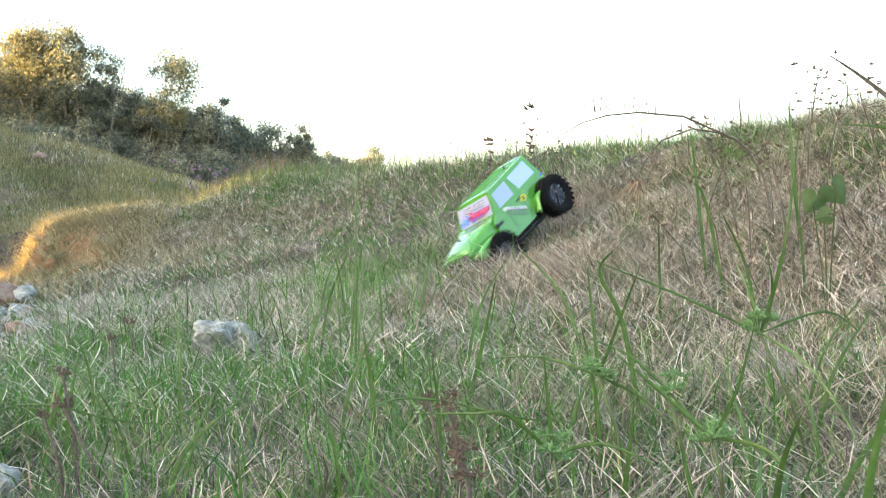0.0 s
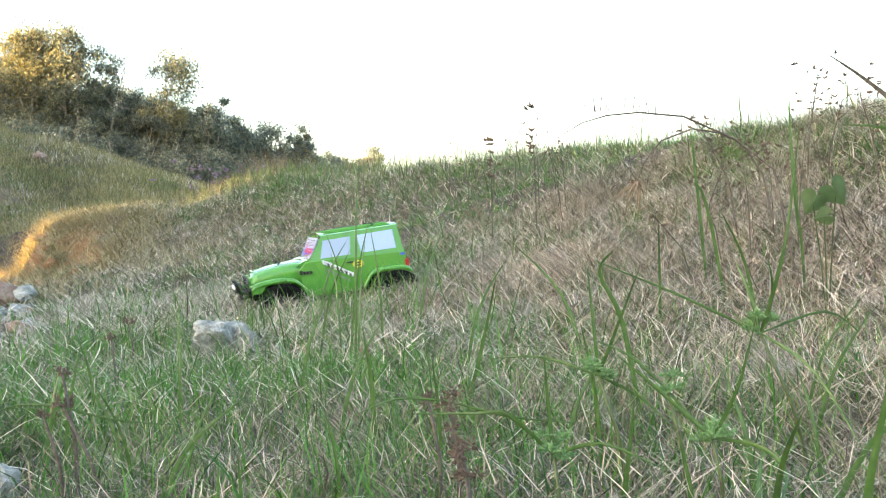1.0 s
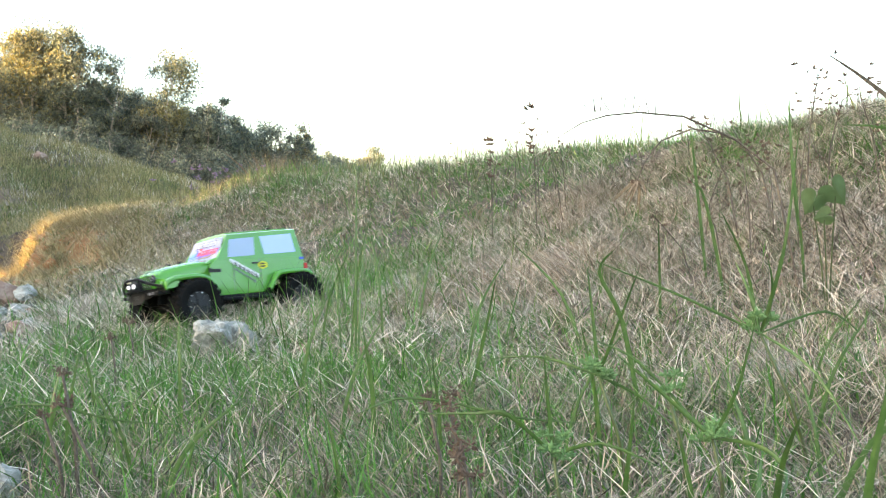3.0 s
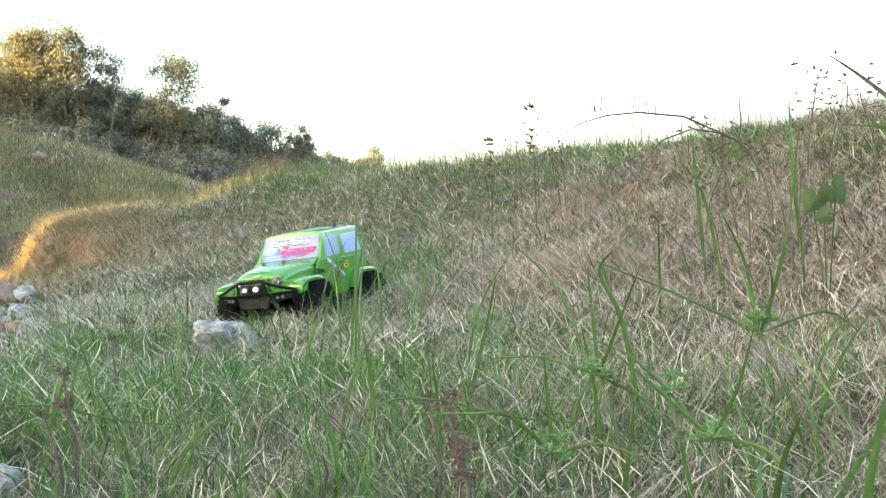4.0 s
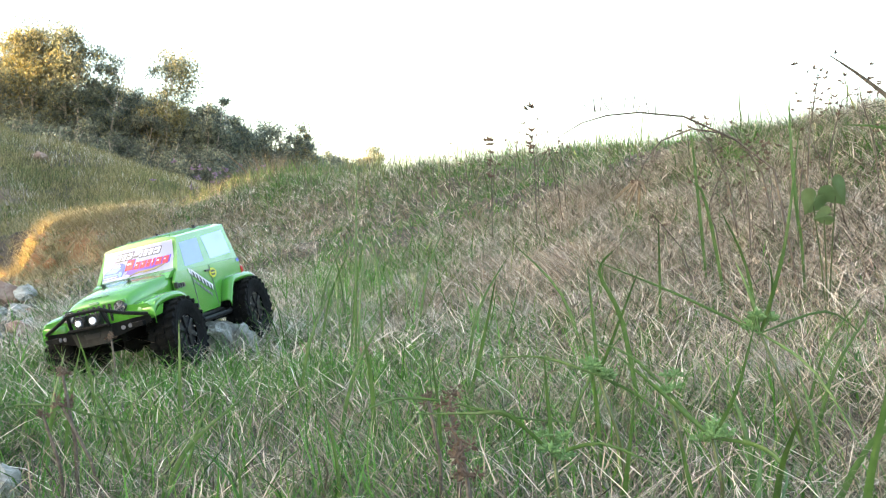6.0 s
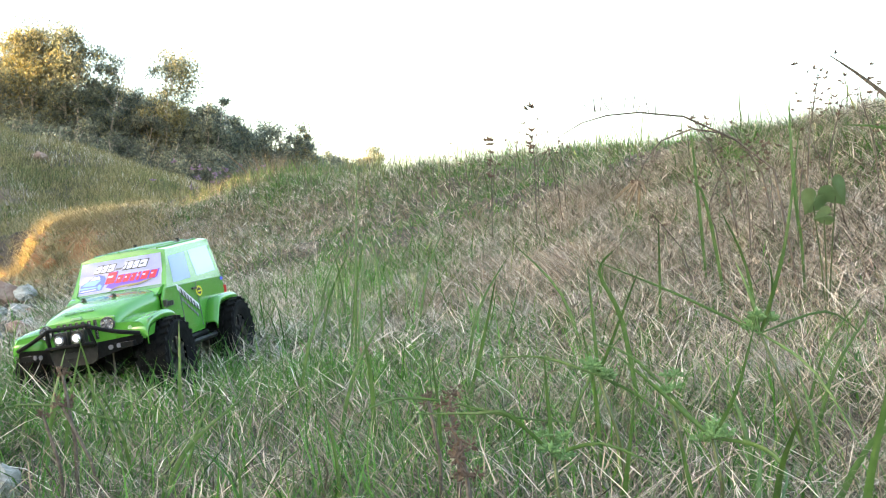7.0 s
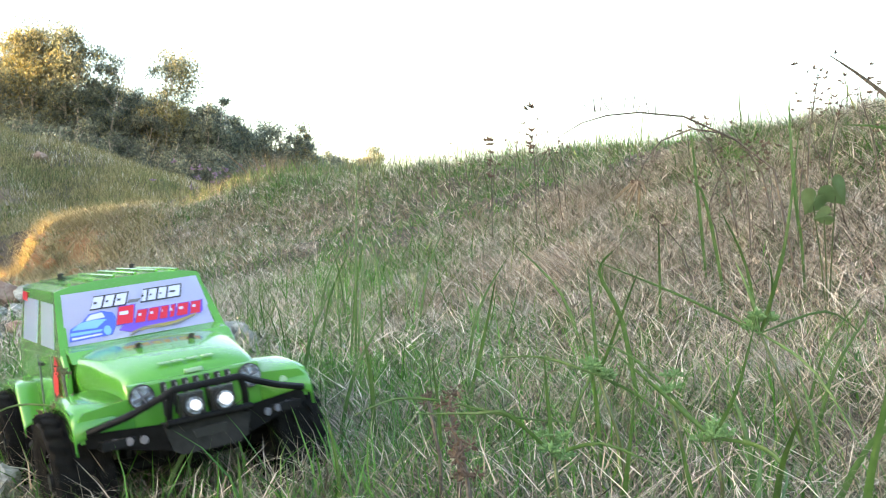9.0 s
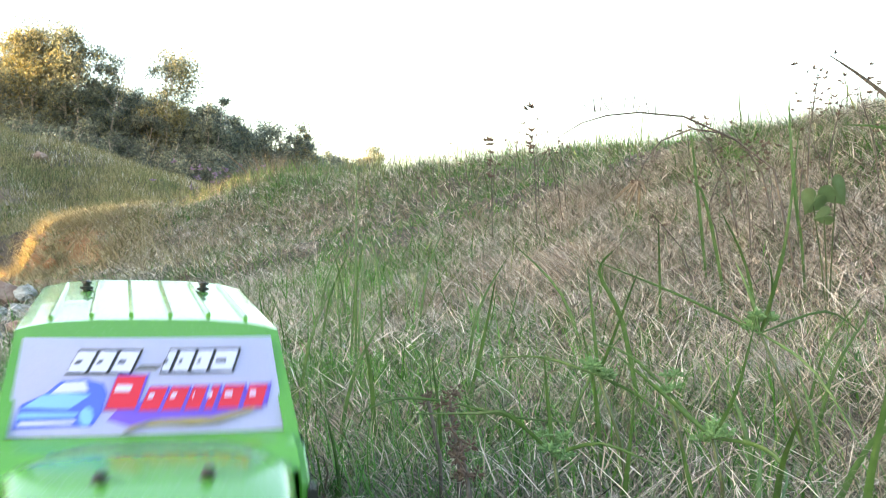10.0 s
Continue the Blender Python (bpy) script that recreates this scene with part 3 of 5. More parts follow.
# ---- the radio-controlled car (x forward, y to its left, z up, origin between the wheels) ----
M["paint"] = plain("lime_paint", (0.085, 0.315, 0.04), 0.22, coat=0.7)
M["pale_print"] = plain("pale_green_print", (0.36, 0.55, 0.34), 0.35)
M["paint_in"] = plain("tyre_black", (0.012, 0.012, 0.013), 0.75)
M["tyre"] = dull_black(mottled("dusty_tyre", [(0.3, (0.003, 0.003, 0.0035)), (0.7, (0.012, 0.0115, 0.011))], 60.0, 0.8, 0.2))
M["steel"] = dull_black(mottled("black_bumper", [(0.3, (0.005, 0.005, 0.006)), (0.7, (0.014, 0.014, 0.015))], 50.0, 0.45, 0.1))
M["plate"] = dull_black(mottled("grey_skid_plate", [(0.3, (0.018, 0.018, 0.018)), (0.7, (0.042, 0.041, 0.04))], 40.0, 0.6, 0.1))
M["rim"] = plain("dark_rim", (0.03, 0.03, 0.033), 0.35, metal=0.6)
M["chrome"] = plain("bright_metal", (0.7, 0.7, 0.72), 0.25, metal=1.0)
# pale blue stands in for the sky mirrored in the panes
M["window"] = plain("sky_reflection_window", (0.42, 0.55, 0.85), 0.12, coat=0.5)
M["lens"] = mottled("silver_lens", [(0.40, (0.05, 0.055, 0.07)), (0.55, (0.40, 0.44, 0.52))], 160.0, 0.25, 0.3, 3.0, metal=0.9)
M["banner"] = plain("white_banner", (0.60, 0.63, 0.92), 0.3, coat=0.3)
M["white"] = plain("white_print", (0.8, 0.8, 0.82), 0.4)
M["grey"] = plain("grey_print", (0.16, 0.16, 0.19), 0.4)
M["black"] = plain("black_print", (0.015, 0.015, 0.017), 0.4)
M["red"] = plain("red_print", (0.62, 0.02, 0.05), 0.35)
M["blue"] = plain("blue_print", (0.07, 0.13, 0.72), 0.35)
M["sky_blue"] = plain("light_blue_print", (0.20, 0.45, 0.85), 0.35)
M["violet"] = plain("violet_print", (0.16, 0.08, 0.62), 0.35)
M["olive"] = plain("olive_print", (0.34, 0.28, 0.10), 0.4)
M["yellow"] = plain("yellow_print", (0.75, 0.72, 0.03), 0.4)
M["tail"] = plain("red_lens", (0.55, 0.02, 0.02), 0.2, coat=0.6)
clear_mat, cn_, cl_, cb_ = material("clear_window", 0.08)
# the glossy share has the mirrored sky's pale blue in its colour
cb_.inputs["Base Color"].default_value = (0.55, 0.68, 0.88, 1)
ct_, cm_ = cn_.new("ShaderNodeBsdfTransparent"), cn_.new("ShaderNodeMixShader")
ct_.inputs["Color"].default_value = (0.9, 0.95, 1.0, 1)
cm_.inputs[0].default_value = 0.38
cl_.new(cb_.outputs[0], cm_.inputs[1])
cl_.new(ct_.outputs[0], cm_.inputs[2])
cl_.new(cm_.outputs[0], cn_["Material Output"].inputs["Surface"])
M["clear"] = clear_mat
lamp_mat, ln_, ll_, lb_ = material("lit_lamp", 0.2)
lb_.inputs["Base Color"].default_value = (0.9, 0.9, 1.0, 1)
lb_.inputs["Emission Color"].default_value = (0.92, 0.92, 1.0, 1)
lb_.inputs["Emission Strength"].default_value = 0.10
M["lamp"] = lamp_mat


def side_y(z):
    """Half the width of the upper body at height z."""
    return 0.0845 - (z - 0.160) * 0.155


def shell(bm, corners, thickness=0.0025):
    bmesh.ops.remove_doubles(bm, verts=bm.verts, dist=0.0006)
    bmesh.ops.recalc_face_normals(bm, faces=bm.faces)
    bmesh.ops.solidify(bm, geom=list(bm.faces), thickness=thickness)
    return bm


COLS = [(0.0785, 0.046), (0.0486, 0.0373), (-0.0290, -0.0350), (-0.0600, -0.0535), (-0.1550, -0.1500), (-0.1740, -0.1660)]


ROOF_U = (0, 0.05, 0.12, 0.3, 0.5, 0.7, 0.88, 0.95, 1)


def roof_edge(x):
    return 0.2205 + (0.046 - x) * 0.047


def side_point(i, j, sign):
    """Column i of the side, row j: belt, window foot, window head, roof edge."""
    xb, xt = COLS[i]
    foot, head = 0.1635 + (0.05 - xb) * 0.035, 0.2085 + (0.04 - xt) * 0.058
    z = (0.158, foot, head, roof_edge(xt))[j]
    q = (z - 0.163) / 0.047
    x = xb + (xt - xb) * min(max(q, -0.1), 1.15)
    return Vector((x, sign * side_y(z), z))


def quad_grid(bm, point, ni, nj, holes=()):
    v = [[bm.verts.new(point(i, j)) for j in range(nj)] for i in range(ni)]
    for i in range(ni - 1):
        for j in range(nj - 1):
            if (i, j) not in holes:
                bm.faces.new((v[i][j], v[i + 1][j], v[i + 1][j + 1], v[i][j + 1]))


def panel(bm, a, b, c, d, out, lift, thick=0.0016):
    """A thin plate on four corners, raised along out."""
    n = Vector(out).normalized()
    lo = [bm.verts.new(Vector(p) + n * (lift - thick)) for p in (a, b, c, d)]
    hi = [bm.verts.new(Vector(p) + n * lift) for p in (a, b, c, d)]
    bm.faces.new(hi)
    bm.faces.new(lo[::-1])
    for i in range(4):
        bm.faces.new((lo[i], lo[(i + 1) % 4], hi[(i + 1) % 4], hi[i]))
    bmesh.ops.recalc_face_normals(bm, faces=bm.faces)
    return bm


def front_point(u, v):
    """A place on the windscreen: u from -1 (its right) to 1, v from 0 (foot) to 1 (head)."""
    lo, hi = Vector((0.0725, 0, 0.1668)), Vector((0.0485, 0, 0.2155))
    half = 0.0750 + (0.0690 - 0.0750) * v
    p = lo.lerp(hi, v)
    return Vector((p.x + 0.004 * (1 - u * u), u * half, p.z))


SCREEN_OUT = Vector((0.90, 0, 0.44))


def decal(parent, name, corners, mat, lift, at, out, label=""):
    """Flat print: corners are (u, v) pairs; at() gives the place on the surface."""
    bm = bmesh.new()
    n = Vector(out).normalized()
    lo = [bm.verts.new(at(u, v) + n * (lift - 0.0003)) for u, v in corners]
    hi = [bm.verts.new(at(u, v) + n * lift) for u, v in corners]
    k = len(corners)
    bm.faces.new(hi)
    for i in range(k):
        bm.faces.new((lo[i], lo[(i + 1) % k], hi[(i + 1) % k], hi[i]))
    bmesh.ops.recalc_face_normals(bm, faces=bm.faces)
    return part(name, bm, mat, parent, label)


def slant(u0, u1, v0, v1, lean=0.06):
    return [(u0, v0), (u1, v0), (u1 + lean, v1), (u0 + lean, v1)]


def build_car():
    car = new("toy_car")
    tagged(car, "lime green radio-controlled off-road car with lit front lamps", "toy car")

    # upper body: sides with window openings, windscreen frame, tail, roof
    bm = bmesh.new()
    for sign in (1, -1):
        quad_grid(bm, lambda i, j: side_point(i, j, sign), 6, 4, holes=((1, 1), (3, 1)))
    for end in (0, 5):
        def face(i, j):
            l, r = side_point(end, j, 1), side_point(end, j, -1)
            u = ROOF_U[i]
            p = l.lerp(r, u)
            if j == 3:
                p.z += 0.006 * (1 - abs(2 * u - 1) ** 4)
            return p
        quad_grid(bm, face, 9, 4, holes=[(k, 1) for k in range(1, 7)])
    def top(i, j):
        p, q = side_point(j, 3, 1), side_point(j, 3, -1)
        u = ROOF_U[i]
        r = p.lerp(q, u)
        r.z += 0.006 * (1 - abs(2 * u - 1) ** 4)
        return r
    quad_grid(bm, top, 9, 6)
    body = part("upper_body", shell(bm, None), M["paint"], car)

    # windows
    names = {1: "door_window", 3: "rear_side_window"}
    for sign in (1, -1):
        for i in (1, 3):
            c = [side_point(i, 1, sign), side_point(i + 1, 1, sign), side_point(i + 1, 2, sign), side_point(i, 2, sign)]
            part(names[i], panel(bmesh.new(), *c, (0, sign, 0.155), 0.0004), M["clear" if i == 1 else "window"], body, "window with the sky's reflection painted pale blue-white")
    c = [front_point(-1.02, -0.02), front_point(1.02, -0.02), front_point(1.02, 1.02), front_point(-1.02, 1.02)]
    bm = bmesh.new()
    quad_grid(bm, lambda i, j: front_point(-1.02 + 2.04 * i / 6, -0.03 + 1.06 * j), 7, 2)
    bmesh.ops.solidify(bm, geom=list(bm.faces), thickness=0.001)
    screen = part("windscreen", bm, M["banner"], car, "white printed windscreen banner")
    b0, b1 = [side_point(5, 1, s).lerp(side_point(5, 1, -s), .05) for s in (1, -1)]
    t0, t1 = [side_point(5, 2, s).lerp(side_point(5, 2, -s), .05) for s in (1, -1)]
    part("tailgate_window", panel(bmesh.new(), b0, b1, t1, t0, (-1, 0, 0.15), 0.0004), M["window"], body)

    # print on the windscreen: plain shapes in the colours of the artwork
    put = lambda name, c, mat, lift=0.0020: decal(screen, name, c, M[mat], 0.0006 + (lift - 0.0020) * 0.4, front_point, SCREEN_OUT)
    xs = [-0.66, -0.49, -0.33, -0.15, 0.06, 0.15, 0.30, 0.45, 0.66]
    for k in range(8):
        if k in (3,):
            put("print_bar", slant(xs[k] + .01, xs[k + 1] - .03, 0.66, 0.72), "grey")
            continue
        put("print_bar", slant(xs[k], xs[k + 1] - 0.002, 0.62, 0.90, 0.09), "black")
        put("print_fill", slant(xs[k] + 0.013, xs[k + 1] - 0.016, 0.645, 0.875, 0.075), "banner", 0.0026)
        put("print_core", slant(xs[k] + 0.062, xs[k + 1] - 0.062, 0.735, 0.775, 0.015), "black", 0.0030)
    put("print_shade", [(-0.32, 0.13), (-0.10, 0.03), (0.2, 0.10), (0.55, 0.13), (0.90, 0.24), (0.97, 0.50), (0.85, 0.45), (0.2, 0.36), (-0.2, 0.30)], "violet")
    red = [(-0.34, -0.12, 0.24, 0.60), (-0.09, 0.05, 0.22, 0.47), (0.08, 0.22, 0.22, 0.47), (0.25, 0.36, 0.22, 0.47), (0.40, 0.46, 0.22, 0.47),
           (0.50, 0.66, 0.22, 0.47), (0.70, 0.85, 0.22, 0.47)]
    for k, (a, b, lo, hi) in enumerate(red):
        put("print_edge", slant(a - 0.012, b + 0.012, lo - 0.015, hi + 0.015, 0.09), "violet", 0.0026)
        put("red_print", slant(a, b, lo, hi, 0.08), "red", 0.0031)
        put("red_print_core", slant(a + 0.065, b - 0.035, lo + 0.13 * (hi - lo) / 0.25, lo + 0.18 * (hi - lo) / 0.25, 0.01), "banner", 0.0035)
    put("print_streak", [(-0.20, 0.03), (0.0, 0.12), (0.45, 0.13), (0.80, 0.22), (0.75, 0.17), (0.40, 0.05), (0.1, 0.06)], "olive", 0.0041)
    put("print_streak", [(-0.22, -0.02), (-0.16, -0.02), (0.0, 0.09), (0.3, 0.07), (0.0, 0.12)], "grey", 0.0045)
    put("print_streak", [(0.15, 0.03), (0.5, 0.05), (0.84, 0.2), (0.5, 0.09)], "grey", 0.0045)
    # the blue sports-car drawing
    put("blue_print", [(-0.97, 0.05), (-0.42, 0.07), (-0.36, 0.22), (-0.33, 0.42), (-0.36, 0.52), (-0.50, 0.58), (-0.68, 0.55), (-0.78, 0.42), (-0.95, 0.30)], "blue")
    put("blue_print_light", [(-0.93, 0.27), (-0.60, 0.25), (-0.45, 0.40), (-0.62, 0.42), (-0.80, 0.40)], "sky_blue", 0.0026)
    put("blue_print_light", [(-0.74, 0.42), (-0.47, 0.44), (-0.50, 0.55), (-0.66, 0.53)], "banner", 0.0026)
    put("blue_print_light", [(-0.95, 0.16), (-0.55, 0.17), (-0.53, 0.21), (-0.95, 0.22)], "sky_blue", 0.0026)
    put("blue_print_light", [(-0.94, 0.08), (-0.55, 0.10), (-0.55, 0.13), (-0.94, 0.12)], "banner", 0.0026)
    put("blue_print_wheel", [(-0.47 + 0.05 * math.cos(a), 0.17 + 0.1 * math.sin(a)) for a in np.linspace(0, 5.6, 9)], "sky_blue", 0.0031)

    # roof ribs
    for k in range(6):
        bm = bmesh.new()
        u = 0.12 + 0.152 * k
        pts = []
        for j in np.linspace(0.06, 0.94, 9):
            i0 = min(int(j * 5), 4)
            xx = 0.040 + (-0.160 - 0.040) * j
            w = side_y(roof_edge(xx))
            r = Vector((xx, w * (1 - 2 * u), roof_edge(xx) + 0.006 * (1 - abs(2 * u - 1) ** 4) + 0.0008))
            pts.append(r)
        tube(bm, pts, 0.0016, 6)
        part("roof_rib", bm, M["paint"], body)

    # lower body sides, with the wheel arch cut behind the door
    for sign in (1, -1):
        bm = bmesh.new()
        out = [(0.086, 0.070), (-0.045, 0.072), (-0.066, 0.096), (-0.080, 0.116), (-0.120, 0.121), (-0.176, 0.116), (-0.177, 0.159), (0.088, 0.159), (0.104, 0.142), (0.104, 0.095)]
        y1 = 0.0885
        prism(bm, out, "y", sign * (y1 - 0.006), sign * y1)
        for v in bm.verts:
            v.co.y -= sign * 0.05 * max(0, v.co.z - 0.10)
        bmesh.ops.bevel(bm, geom=list(bm.edges), offset=0.0012, segments=1, affect="EDGES")
        part("side_panel", bm, M["paint"], car)
        for x in (0.038, -0.040):
            part("door_seam", tube(bmesh.new(), [(x, sign * 0.0868, 0.156), (x, sign * 0.0886, 0.100), (x, sign * 0.0886, 0.080)], 0.0007, 4), M["grey"], car)
        bm = box(bmesh.new(), (-0.036, sign * 0.0868 - 0.002, 0.1445), (-0.018, sign * 0.0868 + 0.003, 0.1485), 0.0012)
        part("door_handle", bm, M["black"], car, "black door handle")
    bm = bmesh.new()
    prism(bm, [(-0.082, 0.116), (0.082, 0.116), (0.082, 0.160), (-0.082, 0.160)], "x", -0.179, -0.172)
    part("tailgate", bm, M["paint"], car)
    for sign in (1, -1):
        bm = box(bmesh.new(), (-0.184, sign * 0.073 - 0.010, 0.118), (-0.174, sign * 0.073 + 0.016, 0.140), 0.002)
        part("tail_lamp", bm, M["tail"], car, "red tail lamp")
        bm = box(bmesh.new(), (-0.172, sign * 0.068 - 0.006, 0.098), (-0.138, sign * 0.068 + 0.006, 0.119), 0.003)
        part("rear_reflector", bm, M["tail"], car, "red reflector inside the rear arch")
    bm = box(bmesh.new(), (-0.17, -0.081, 0.108), (0.09, 0.081, 0.116))
    part("body_floor", bm, M["paint_in"], car)

    # bonnet
    bm = bmesh.new()
    secs = [(0.086, 0.0800, 0.1605), (0.110, 0.0770, 0.1595), (0.150, 0.0715, 0.1560), (0.190, 0.0655, 0.1490), (0.212, 0.0625, 0.1435), (0.224, 0.0610, 0.1370), (0.229, 0.0600, 0.1290), (0.229, 0.0590, 0.0900)]
    rows = []
    for x, w, z in secs:
        edge = min(0.014, (z - 0.085) * 0.5)
        prof = [(w, 0.088), (w, z - edge - 0.004), (w - 0.003, z - edge * .45), (w - 0.010, z - 0.0035), (w - 0.022, z), (w * .4, z + 0.0025), (0, z + 0.003)]
        prof = prof + [(-a, b) for a, b in prof[-2::-1]]
        rows.append([bm.verts.new((x, a, b)) for a, b in prof])
    for r0, r1 in zip(rows, rows[1:]):
        for k in range(len(r0) - 1):
            bm.faces.new((r0[k], r0[k + 1], r1[k + 1], r1[k]))
    bmesh.ops.recalc_face_normals(bm, faces=bm.faces)
    bmesh.ops.solidify(bm, geom=list(bm.faces), thickness=0.002)
    hood = part("bonnet", bm, M["paint"], car, smooth=True)
    # cowl between bonnet and windscreen
    bm = bmesh.new()
    prism(bm, [(0.112, 0.150), (0.094, 0.1605), (0.076, 0.1650), (0.070, 0.1640), (0.070, 0.150)], "y", -0.0795, 0.0795)
    part("cowl", bm, M["paint"], car)
    # grille with seven slots
    bm = box(bmesh.new(), (0.226, -0.0600, 0.086), (0.2325, 0.0600, 0.1335), 0.003)
    grille = part("grille", bm, M["paint"], car)
    for k in range(7):
        y = (k - 3) * 0.0098
        bm = box(bmesh.new(), (0.2300, y - 0.0028, 0.101), (0.2334, y + 0.0028, 0.131), 0.0012)
        part("grille_slot", bm, M["black"], grille, "dark grille slot")
        bm = box(bmesh.new(), (0.2328, y + 0.0004, 0.104), (0.2338, y + 0.0024, 0.129))
        part("slot_trim", bm, M["chrome"], grille)
    for sign in (1, -1):
        bm = disc(bmesh.new(), (0.2318, sign * 0.0490, 0.1215), (1, 0, 0), 0.0112, 0.006, 24)
        hl = part("headlight", bm, M["black"], grille, "round headlight with dark rim")
        bm = disc(bmesh.new(), (0.2346, sign * 0.0490, 0.1215), (1, 0, 0), 0.0102, 0.003, 24)
        part("headlight_lens", bm, M["lens"], hl)
        for ang in (0.5, 2.0, 3.4):
            bm = box(bmesh.new(), (0.2352, -0.0078, -0.0007), (0.2364, 0.0078, 0.0007))
            bmesh.ops.transform(bm, verts=bm.verts, matrix=Matrix.Translation((0, sign * 0.049, 0.1215)) @ Matrix.Rotation(ang, 4, "X"))
            part("lens_mark", bm, M["grey"], hl)
    bm = box(bmesh.new(), (0.2280, -0.008, 0.1345), (0.2325, 0.008, 0.1380), 0.001)
    part("badge_bar", bm, M["pale_print"], hood)
    for y in (-0.022, -0.010, 0.004, 0.018):
        bm = box(bmesh.new(), (0.2155, y - 0.005, 0.1455), (0.2205, y + 0.005, 0.1466), 0.0003)
        part("bonnet_print", bm, M["pale_print"], hood)

    # flared wings
    def wing(sign, outline, y0, y1, name):
        bm = bmesh.new()
        pts = [Vector(p) for p in outline]
        fine = []
        for i in range(len(pts) - 1):
            p0, p1, p2, p3 = pts[max(i - 1, 0)], pts[i], pts[i + 1], pts[min(i + 2, len(pts) - 1)]
            for k in range(4):
                q = k / 4
                fine.append(0.5 * (2 * p1 + (p2 - p0) * q + (2 * p0 - 5 * p1 + 4 * p2 - p3) * q * q + (3 * p1 - p0 - 3 * p2 + p3) * q ** 3))
        outline = fine + [pts[-1]]
        n = len(outline)
        a = [bm.verts.new((x, sign * (y0 + d), z)) for x, z, d in outline]
        b = [bm.verts.new((x, sign * (y1 - 0.008), z)) for x, z, d in outline]
        b2 = [bm.verts.new((x, sign * (y1 - 0.0045), z - 0.0008)) for x, z, d in outline]
        c0 = [bm.verts.new((x, sign * (y1 - 0.0015), z - 0.0028)) for x, z, d in outline]
        c = [bm.verts.new((x, sign * y1, z - 0.006)) for x, z, d in outline]
        e = [bm.verts.new((x, sign * y1, z - 0.013)) for x, z, d in outline]
        for p, q in ((a, b), (b, b2), (b2, c0), (c0, c), (c, e)):
            for k in range(n - 1):
                bm.faces.new((p[k], p[k + 1], q[k + 1], q[k]))
        bmesh.ops.recalc_face_normals(bm, faces=bm.faces)
        bmesh.ops.solidify(bm, geom=list(bm.faces), thickness=0.002)
        return part(name, bm, M["paint"], car, smooth=True)

    for sign in (1, -1):
        w = wing(sign, [(0.2330, 0.096, -.004), (0.2315, 0.110, -.004), (0.2230, 0.118, -.003), (0.2050, 0.1240, 0), (0.1650, 0.1275, 0), (0.1300, 0.1245, .004), (0.1080, 0.1120, .010), (0.0950, 0.0900, .018), (0.0870, 0.0720, .022)],
                 0.062, 0.1090, "front_wing")
        bm = prism(bmesh.new(), [(sign * 0.058, 0.092), (sign * 0.104, 0.092), (sign * 0.104, 0.112), (sign * 0.098, 0.118), (sign * 0.058, 0.122)], "x", 0.2290, 0.2310)
        part("wing_front", bm, M["paint"], w)
        bm = prism(bmesh.new(), [(0.232, 0.094), (0.2300, 0.108), (0.2230, 0.118), (0.2050, 0.122), (0.1980, 0.110), (0.2080, 0.096)], "y", sign * 0.1050, sign * 0.1080)
        part("wing_skirt", bm, M["paint"], w)
        for k in range(3 if sign > 0 else 0):
            bm = box(bmesh.new(), (0.2308, sign * (0.074 + 0.008 * k) - 0.003, 0.100), (0.2318, sign * (0.074 + 0.008 * k) + 0.003, 0.106))
            part("wing_print", bm, M["pale_print"], w)
        if sign > 0:
            bm = disc(bmesh.new(), (0.2312, sign * 0.082, 0.111), (1, 0, 0), 0.0036, 0.001, 10)
            part("wing_print", bm, M["pale_print"], w)
        wing(sign, [(-0.052, 0.082, .002), (-0.064, 0.100, 0), (-0.078, 0.1190, 0), (-0.100, 0.1260, 0), (-0.160, 0.1260, 0), (-0.182, 0.118, 0), (-0.186, 0.108, 0)], 0.083, 0.1100, "rear_wing")

    # side prints
    def on_side(sign):
        return lambda x, z: Vector((x, sign * (0.0885 - 0.05 * max(0, z - 0.10)), z))
    L, R = on_side(1), on_side(-1)
    o = (0, 1, 0.05)
    decal(car, "side_print", [(0.046, 0.160), (0.044, 0.150), (0.000, 0.124), (-0.031, 0.108), (-0.034, 0.118), (0.006, 0.140), (0.030, 0.154)], M["white"], 0.0012, L, o, "white slanted side print")
    for k in range(6):
        x, z = 0.032 - 0.011 * k, 0.1455 - 0.0062 * k
        decal(car, "side_print_bar", [(x, z - 0.004), (x - 0.006, z - 0.007), (x - 0.004, z + 0.003), (x + 0.002, z + 0.006)], M["black"], 0.0017, L, o)
        x, z = 0.034 - 0.010 * k, 0.134 - 0.0062 * k
        decal(car, "side_print_bar", [(x, z - 0.003), (x - 0.007, z - 0.007), (x - 0.006, z - 0.001), (x + 0.001, z + 0.003)], M["grey"], 0.0012, L, o)
    ring = [(-0.048 + 0.0145 * math.cos(a), 0.1400 + 0.0095 * math.sin(a)) for a in np.linspace(0, 2 * math.pi, 16, endpoint=False)]
    decal(car, "yellow_oval_print", ring, M["yellow"], 0.0012, L, o, "yellow oval side print")
    ring = [(-0.048 + 0.0095 * math.cos(a), 0.1400 + 0.0058 * math.sin(a)) for a in np.linspace(0, 2 * math.pi, 16, endpoint=False)]
    decal(car, "oval_core", ring, M["black"], 0.0017, L, o)
    decal(car, "oval_bar", [(-0.057, 0.1385), (-0.039, 0.1385), (-0.039, 0.1412), (-0.057, 0.1412)], M["yellow"], 0.0021, L, o)
